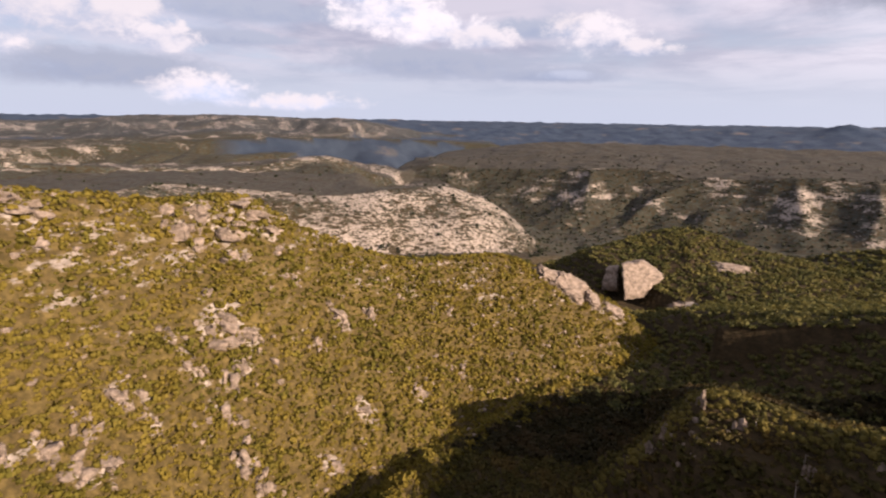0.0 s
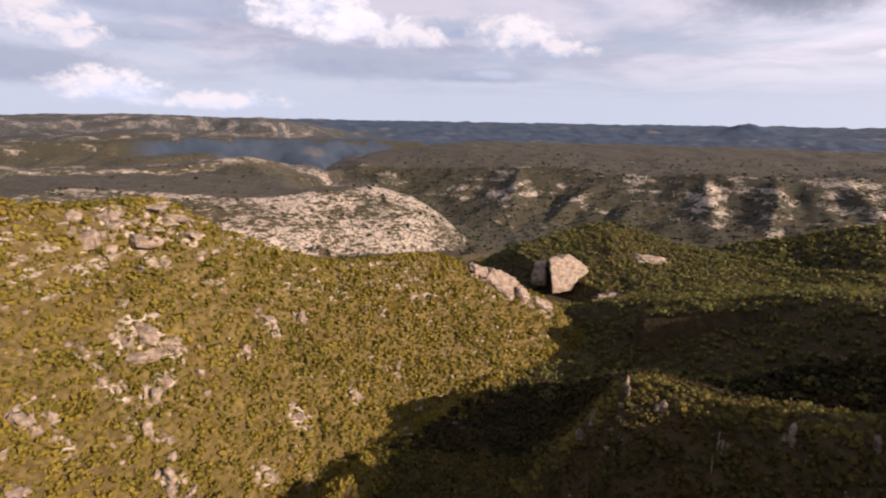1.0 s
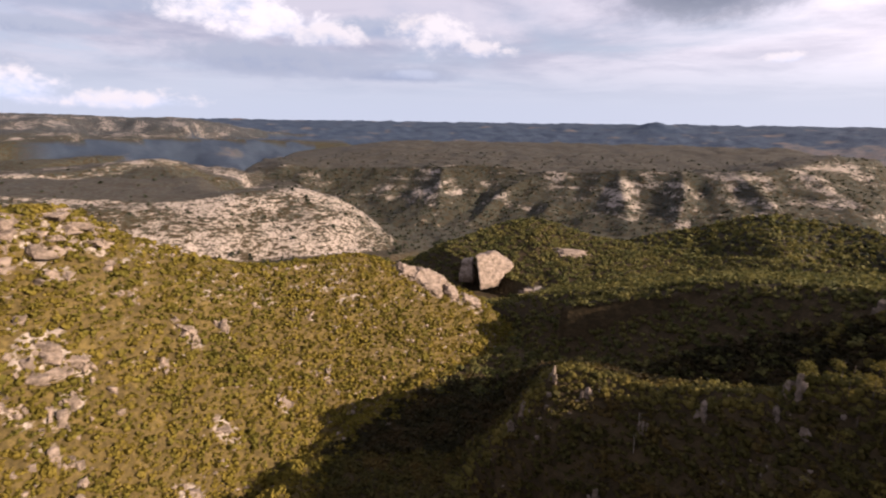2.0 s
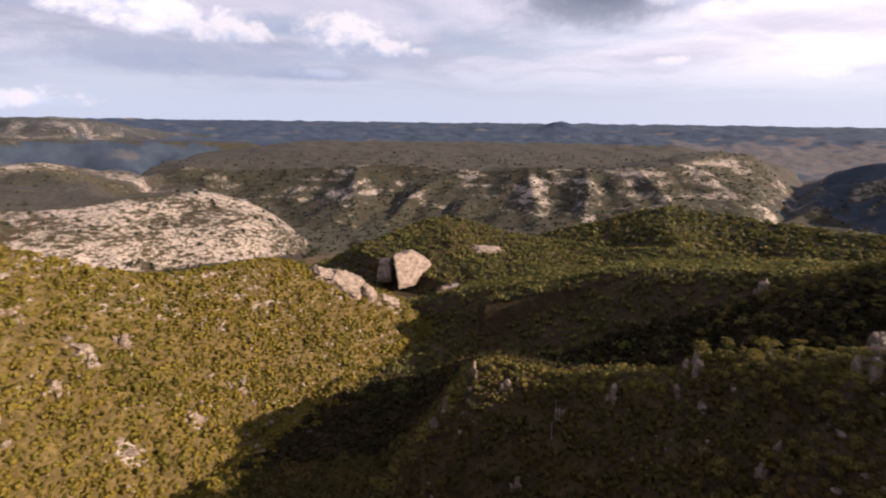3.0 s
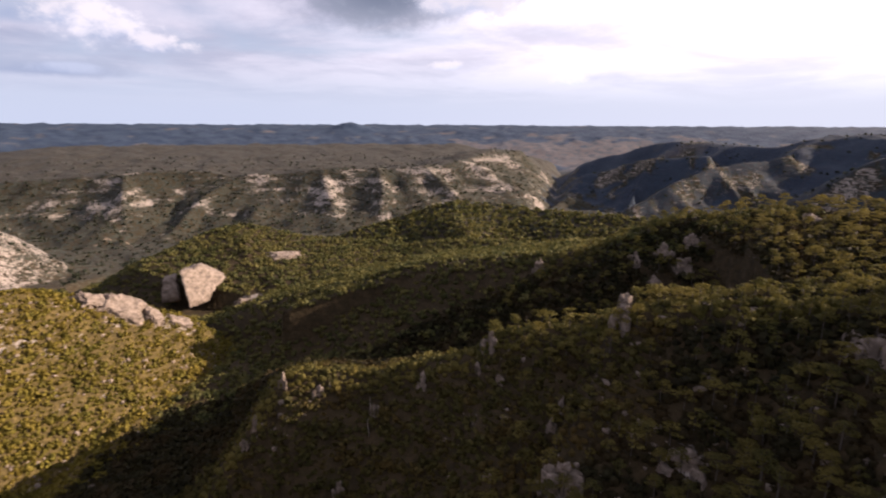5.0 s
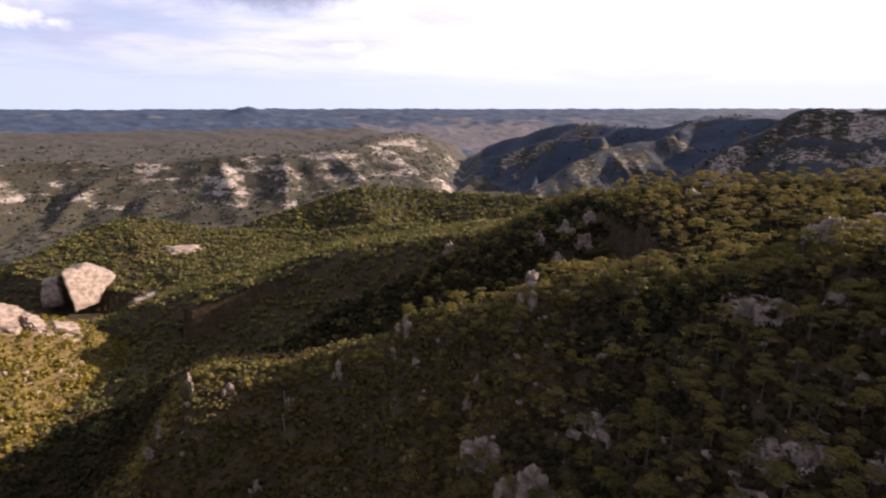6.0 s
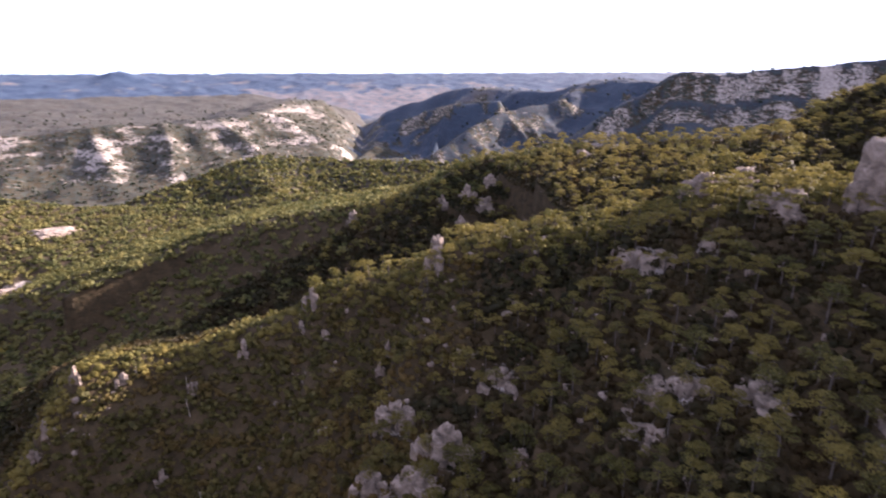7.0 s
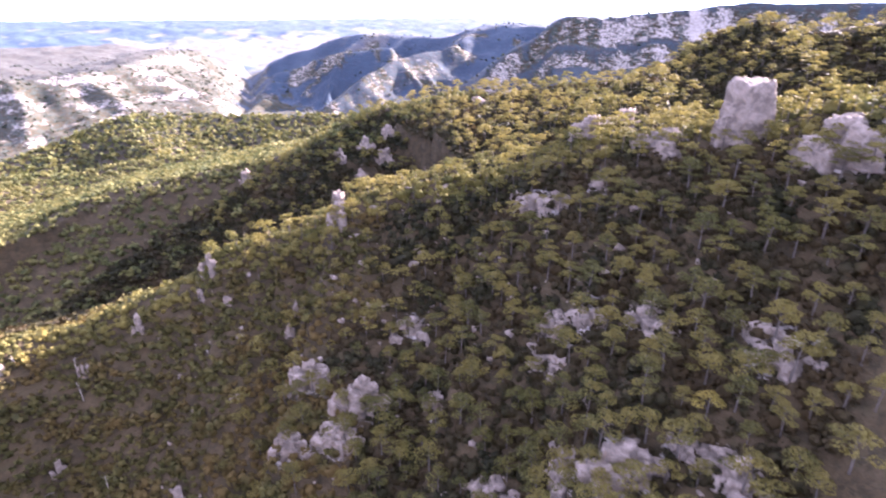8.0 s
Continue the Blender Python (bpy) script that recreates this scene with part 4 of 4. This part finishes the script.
scatter("loose_stones", stones, p, 0.5 + 1.7 * np.random.default_rng(95).uniform(size=len(p)) ** 2.2, STONE, "pale limestone stones strewn over the sunlit spur", "stones", 96)
p = sow(5500, (20, 115), (70, 240), 97, stony_slope)
scatter("loose_stones", stones, p, 0.5 + 1.5 * np.random.default_rng(98).uniform(size=len(p)) ** 2.2, STONE, "grey limestone stones among the shaded scrub", "stones", 99)


# ---- plants ----
def core(n, radius):
    """A rounded core of leaf mass: corners and quads."""
    v, f = crag(np.random.default_rng(3), (1, 1, 1), 0.0, n, 0.0, 0.0)
    return v / np.linalg.norm(v, axis=1)[:, None] * np.array(radius), f


def bush_models(seed, count, quads, size=0.42, radii=(1, 1, 0.85), inner=1):
    rng = np.random.default_rng(seed)
    out = []
    for k in range(count):
        lobes = [(leaf_ball(rng, quads // 2, radii, size), (0, 0, 0.45))]
        if inner:
            lobes.append((core(inner, 0.74 * np.array(radii)), (0, 0, 0.40)))
        for _ in range(2):
            lobes.append((leaf_ball(rng, quads // 4, np.array(radii) * rng.uniform(0.55, 0.75), size * 0.8), (*rng.normal(0, 0.55, 2), rng.uniform(0.2, 0.8))))
        out.append(joined([(v + np.array(o), f) for (v, f), o in lobes]))
    return out


def tube(points, radii, sides=6):
    """A tapered limb: corners and quads."""
    p = np.array(points, float)
    a = np.arange(sides) * 2 * np.pi / sides
    rings = [q + r * np.stack([np.cos(a), np.sin(a), 0 * a], -1) for q, r in zip(p, radii)]
    f = [[k * sides + j, k * sides + (j + 1) % sides, (k + 1) * sides + (j + 1) % sides, (k + 1) * sides + j]
         for k in range(len(p) - 1) for j in range(sides)]
    return np.concatenate(rings), np.array(f)


def pine_shapes(seed, tall, spread, quads, plates):
    """Bare trunk with limbs, and an umbrella crown of flat needle plates at the top."""
    rng = np.random.default_rng(seed)
    lean = rng.normal(0, 0.06, 2) * tall
    trunk = [tube([(0, 0, -1.2), (lean[0] * 0.2, lean[1] * 0.2, tall * 0.35), (lean[0] * 0.7, lean[1] * 0.7, tall * 0.7), (lean[0], lean[1], tall * 0.95)],
                  [0.22, 0.17, 0.12, 0.05])]
    crown = []
    for k in range(plates):
        u = k / max(plates - 1, 1)
        h = tall * (0.60 + 0.39 * u ** 0.8) + rng.normal(0, 0.12)
        reach = spread * (1 - 0.55 * u ** 2) * rng.uniform(0.5, 1.0) if k < plates - 1 else 0.1
        a = k * 2.4 + rng.uniform(-0.6, 0.6)
        c = np.array([lean[0] * h / tall + reach * np.cos(a), lean[1] * h / tall + reach * np.sin(a), h])
        wide = spread * rng.uniform(0.38, 0.62) * (1.2 if k == plates - 1 else 1)
        v, f = leaf_ball(rng, quads, (wide, wide * rng.uniform(0.75, 1.0), wide * 0.30), (0.115 if quads > 60 else 0.2) * wide, -0.25)
        crown.append((v + c, f))
        base = (lean[0] * 0.75 * (h / tall), lean[1] * 0.75 * (h / tall), h - 1.1)
        trunk.append(tube([base, (*(0.5 * (np.array(base[:2]) + c[:2])), h - 0.45), c], [0.08, 0.06, 0.03], 4))
    return joined(trunk), joined(crown)


def base_pine(seed, label):
    rng = np.random.default_rng(seed)
    trunk, crown = pine_shapes(seed, rng.uniform(6.6, 8.8), rng.uniform(2.3, 3.2), 120, int(rng.integers(7, 11)))
    ob = new("pine_tree")
    part("trunk", *trunk, BARK, ob, "pale grey trunk and limbs")
    part("crown", *crown, PINE, ob, "flat layered needle crown")
    return tagged(ob, label, "tree", "pines of the ridge")


def on_right(x, y, z, reg, dist, rng):
    own = np.maximum(dist["pine_hill"][3], dist["outcrop_ridge"][3]) > z - 4
    return own


HEAD = lambda x, y: np.degrees(np.arctan2(x, y))  # noqa: E731
def thin(p, gap):
    """Drops places that crowd another."""
    seen, out = {}, []
    for k, (x, y, _) in enumerate(p):
        c = (int(x // gap), int(y // gap))
        if all((x - p[o][0]) ** 2 + (y - p[o][1]) ** 2 > gap * gap for i in (-1, 0, 1) for j in (-1, 0, 1) for o in seen.get((c[0] + i, c[1] + j), ())):
            seen.setdefault(c, []).append(k)
            out.append(k)
    return p[out]


def in_pines(x, y, z, reg, dist, rng):
    w = np.interp(HEAD(x, y), [50, 64, 72], [0.05, 0.45, 1.0]) * np.interp(dist["outcrop_ridge"][0], [0, 90, 150], [1, 0.8, 0.5])
    return on_right(x, y, z, reg, dist, rng) & (rng.uniform(size=x.shape) < w)


pines = sow(9000, (50, 120), (60, 300), 1, in_pines)
far_off = np.hypot(pines[:, 0], pines[:, 1]) > 185
pines = np.concatenate([thin(pines[~far_off], 3.8), thin(pines[far_off], 4.6)])
order = np.argsort(np.hypot(pines[:, 0], pines[:, 1]) + 0.35 * np.abs(np.degrees(np.arctan2(pines[:, 0], pines[:, 1])) - 88))
near_pines, far_pines = pines[order[:290]], pines[order[290:]]
bases = [base_pine(900 + k, "umbrella-shaped pine with a layered yellow-green crown on the slope") for k in range(7)]
rng = np.random.default_rng(5)
for k, (x, y, z) in enumerate(near_pines):
    m = Matrix.Translation((x, y, z)) @ Matrix.Rotation(rng.uniform(0, 6.28), 4, "Z")
    if k < len(bases):
        bases[k].matrix_basis = m
    else:
        copy_thing(bases[k % len(bases)], m @ Matrix.Diagonal((*[rng.uniform(0.62, 1.15)] * 3, 1)))
small_pines = [pine_shapes(950 + k, 7.2, 2.7, 34, 7)[1] for k in range(6)]
# sunlight on a single tree, put into a yellow crown colour
SUN_YELLOW = foliage_material("sun_painted_leaves", (0.140, 0.112, 0.026), (0.260, 0.210, 0.050), (0.290, 0.225, 0.050))
trunk, crown = pine_shapes(977, 5.2, 2.3, 120, 7)
yellow_tree = new("yellow_tree")
yellow_tree.location = (85.5, -24.8, ground_at(85.5, -24.8))
part("trunk", *trunk, BARK, yellow_tree, "pale bare trunk")
part("crown", *crown, SUN_YELLOW, yellow_tree, "bright yellow crown")
tagged(yellow_tree, "small tree with sunlight painted into its crown, among dark pines on the slope", "tree")
scatter("pine_wood", small_pines, far_pines, np.random.default_rng(6).uniform(0.55, 1.1, len(far_pines)), PINE,
        "pine wood with flat layered crowns on the hill", "trees", 7)
poles = [tube([(0, 0, -1), (0.1, 0, 3.5), (0, 0.1, 7)], [0.17, 0.12, 0.04], 4)]
scatter("pine_trunks", poles, far_pines, np.full(len(far_pines), 0.95), BARK, "pale pine trunks under the crowns", "trees", 8)

bushes = bush_models(20, 7, 22)
far_crowns = bush_models(27, 6, 16, 0.42, inner=1)
round_bushes = bush_models(25, 6, 40, 0.28, (1, 1, 0.95), 2)
small_bushes = bush_models(30, 6, 15, 0.5)
specks = bush_models(40, 4, 8, 0.85, inner=0)


def off_slabs(x, y):
    """False on the bare slabs and on the great block."""
    clear = np.hypot((x - 148) / 20, (y - 420) / 22) > 1
    for x0, y0, long, wide, *_ in SLABS:
        clear &= np.hypot((x - x0) / (long * 0.52), (y - y0) / (wide * 0.62)) > 1
    return clear


def on_spur(x, y, z, reg, dist, rng):
    own = (dist["spur"][3] > z - 6) & off_slabs(x, y)
    return own & (rng.uniform(size=x.shape) < 1.0 - 0.9 * np.clip(reg[0] - 0.35, 0, 0.6))


def size_of(p, seed, low, high):
    rng = np.random.default_rng(seed)
    return low + (high - low) * rng.uniform(size=len(p)) ** 1.8


p = thin(sow(52000, (-47, 24), (110, 385), 50, on_spur), 1.6)
size = size_of(p, 51, 0.8, 2.3)
close = np.hypot(p[:, 0], p[:, 1]) < 205
scatter("scrub", bushes, p[close], size[close], OAK, "golden-green oak scrub on the sunlit spur", "shrubs", 52)
scatter("scrub", small_bushes, p[~close], size[~close], OAK, "golden oak scrub along the top of the spur", "shrubs", 53)


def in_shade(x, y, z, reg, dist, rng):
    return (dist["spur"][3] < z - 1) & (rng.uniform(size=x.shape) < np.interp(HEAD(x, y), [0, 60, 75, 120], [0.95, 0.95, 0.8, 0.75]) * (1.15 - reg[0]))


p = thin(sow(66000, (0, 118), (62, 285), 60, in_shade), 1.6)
size = size_of(p, 61, 0.95, 2.3)
close = np.hypot(p[:, 0], p[:, 1]) < 150
# crest shrubs get a brighter leaf colour that paints in the sunlit edge
crest = terrain(p[:, 0], p[:, 1])[1]["outcrop_ridge"][0] < 6
middle = ~close & (np.hypot(p[:, 0], p[:, 1]) < 215)
brown = (close | middle) & ~crest & (HEAD(p[:, 0], p[:, 1]) + 9 * fractal(p[:, 0], p[:, 1], 25, 2, 65) < 64)
close_brown, middle_brown, close_green, rest = brown & close, brown & middle, close & ~brown & ~crest, ~close & ~brown & ~crest
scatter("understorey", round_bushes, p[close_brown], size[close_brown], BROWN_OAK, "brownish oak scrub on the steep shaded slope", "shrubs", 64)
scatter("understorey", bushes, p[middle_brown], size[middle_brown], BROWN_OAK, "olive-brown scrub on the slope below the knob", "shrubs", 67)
scatter("understorey", round_bushes, p[crest], size[crest], PINE, "shrubs along the rocky ridge crest, coloured yellow-green for the sunlit edge", "shrubs", 66)
scatter("understorey", round_bushes, p[close_green], size[close_green], SHADED_OAK, "oak scrub under the pines, leaves darkened for shade", "shrubs", 62)
scatter("understorey", far_crowns, p[rest], 1.3 * size[rest], SHADED_OAK, "oak scrub in the valley and on the ridge, leaves darkened for shade", "shrubs", 63)


def in_wood(x, y, z, reg, dist, rng):
    return (dist["spur"][3] < z - 2) & off_slabs(x, y) & (rng.uniform(size=x.shape) < 1.0 - 0.8 * reg[0])


p = thin(sow(36000, (4, 80), (266, 700), 70, in_wood), 2.7)
scatter("mixed_wood", far_crowns, p, size_of(p, 71, 1.5, 3.0), WOOD, "mixed oak and pine wood on rolling hills", "trees", 72)


def on_green(x, y, z, reg, dist, rng):
    return rng.uniform(size=x.shape) < 0.97 - reg[0]


p = thin(sow(16000, (20, 84), (690, 1010), 90, on_green), 4.6)
scatter("hill_wood", specks, p, size_of(p, 91, 2.2, 4.0), WOOD, "dense green oak wood on the rounded hill", "trees", 92)


def on_far(x, y, z, reg, dist, rng):
    return (dist["spur"][3] < z - 3) & (rng.uniform(size=x.shape) < (0.08 + 0.9 * reg[1] - 0.7 * reg[0]) * np.where((HEAD(x, y) > 55) & (np.hypot(x, y) > 1040), 0.2, 1.0) * np.where((x < -60) & (np.hypot(x, y) > 930), 0.2, 1.0))


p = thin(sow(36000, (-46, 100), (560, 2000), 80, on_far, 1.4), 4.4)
scatter("far_wood", specks, p, size_of(p, 81, 1.3, 3.2), HAZED_OAK, "oak clumps scattered over the far limestone slopes", "trees", 82)


# ---- small things ----
def ribbon(name, stops, wide, mat, label, category):
    """A worn track laid along the ground through a few stops."""
    p = np.array(stops, float)
    u = np.linspace(0, len(p) - 1, 60)
    x, y = np.interp(u, np.arange(len(p)), p[:, 0]), np.interp(u, np.arange(len(p)), p[:, 1])
    bend = 0.6 * wide * fractal(x, y, 14.0, 2, 5)
    dx, dy = np.gradient(x), np.gradient(y)
    size = np.hypot(dx, dy)
    rows = []
    for side in (-1.0, -0.35, 0.35, 1.0):
        off = bend + side * wide * 0.5 * (1 + 0.25 * fractal(x, y, 5.0, 2, 8))
        rx, ry = x - dy / size * off, y + dx / size * off
        rows.append(np.stack([rx, ry, terrain(rx, ry)[0] + 0.2], -1))
    v = np.stack(rows, 1).reshape(-1, 3)
    f = [[k * 4 + j, k * 4 + j + 1, k * 4 + j + 5, k * 4 + j + 4] for k in range(59) for j in range(3)]
    return tagged(part(name, v, f, mat), label, category, kind="structure")


def dirt_material():
    m, n = material("pale_dirt")
    pos = n.add("ShaderNodeNewGeometry").outputs["Position"]
    a = n.noise(pos, 0.8, 5, 0.7)
    finish(n, n.mix(a, col(0.09, 0.07, 0.05), col(0.19, 0.15, 0.115)), 0.95, a, 0.4, 0.2)
    return m


def dead_wood_material():
    m, n = material("dead_wood")
    pos = n.add("ShaderNodeNewGeometry").outputs["Position"]
    a = n.noise(n.vec("MULTIPLY", pos, (4, 4, 0.5)), 1.2, 5)
    finish(n, n.mix(a, col(0.20, 0.17, 0.145), col(0.36, 0.32, 0.28)), 0.85, a, 0.5, 0.1)
    return m


DIRT, DEAD = dirt_material(), dead_wood_material()
# >> track plan
TRACKS = [[(270.7, 354.6), (209.1, 260.0), (206.5, 246.7), (208.0, 238.3), (207.9, 224.6), (209.0, 213.6)], [(239.0, 1140.4), (271.2, 1175.5), (293.9, 1141.8), (297.3, 1065.6), (280.6, 958.9)]]
SNAGS = [(106.3, 143.1, 2.1, 12.0), (111.6, 149.2, 1.7, 6.5), (91.3, 124.4, 2.1, 11.5), (103.7, 162.3, 1.8, 6.7)]
# << track plan
ribbon("dirt_track", TRACKS[0], 1.3, DIRT, "pale dirt track across the shaded slope", "track")
ribbon("gravel_road", TRACKS[1], 7.0, DIRT, "pale gravel road bending round the hill foot", "road")


def dead_tree(x, y, tall, seed):
    """A bare, leaning snag with broken limbs."""
    rng = np.random.default_rng(seed)
    ob = new("dead_tree")
    ob.location = (x, y, ground_at(x, y))
    lean = rng.normal(0, 0.10, 2) * tall
    part("trunk", *tube([(0, 0, -1), (0.3 * lean[0], 0.3 * lean[1], 0.4 * tall), (lean[0], lean[1], tall)], [0.20, 0.13, 0.04]), DEAD, ob)
    for k in range(4):
        h, a = tall * rng.uniform(0.5, 0.9), rng.uniform(0, 6.28)
        c = np.array([lean[0] * h / tall, lean[1] * h / tall, h])
        tip = c + np.array([np.cos(a), np.sin(a), rng.uniform(0.2, 0.8)]) * rng.uniform(0.6, 1.2)
        part("limb", *tube([c, 0.5 * (c + tip) + (0, 0, 0.1), tip], [0.05, 0.035, 0.015], 4), DEAD, ob)
    return tagged(ob, "bare pale dead tree leaning on the shaded slope", "tree", "dead trees")


for k, (x, y, wide, tall) in enumerate(SNAGS):
    dead_tree(x, y, tall * 0.65, 60 + k)
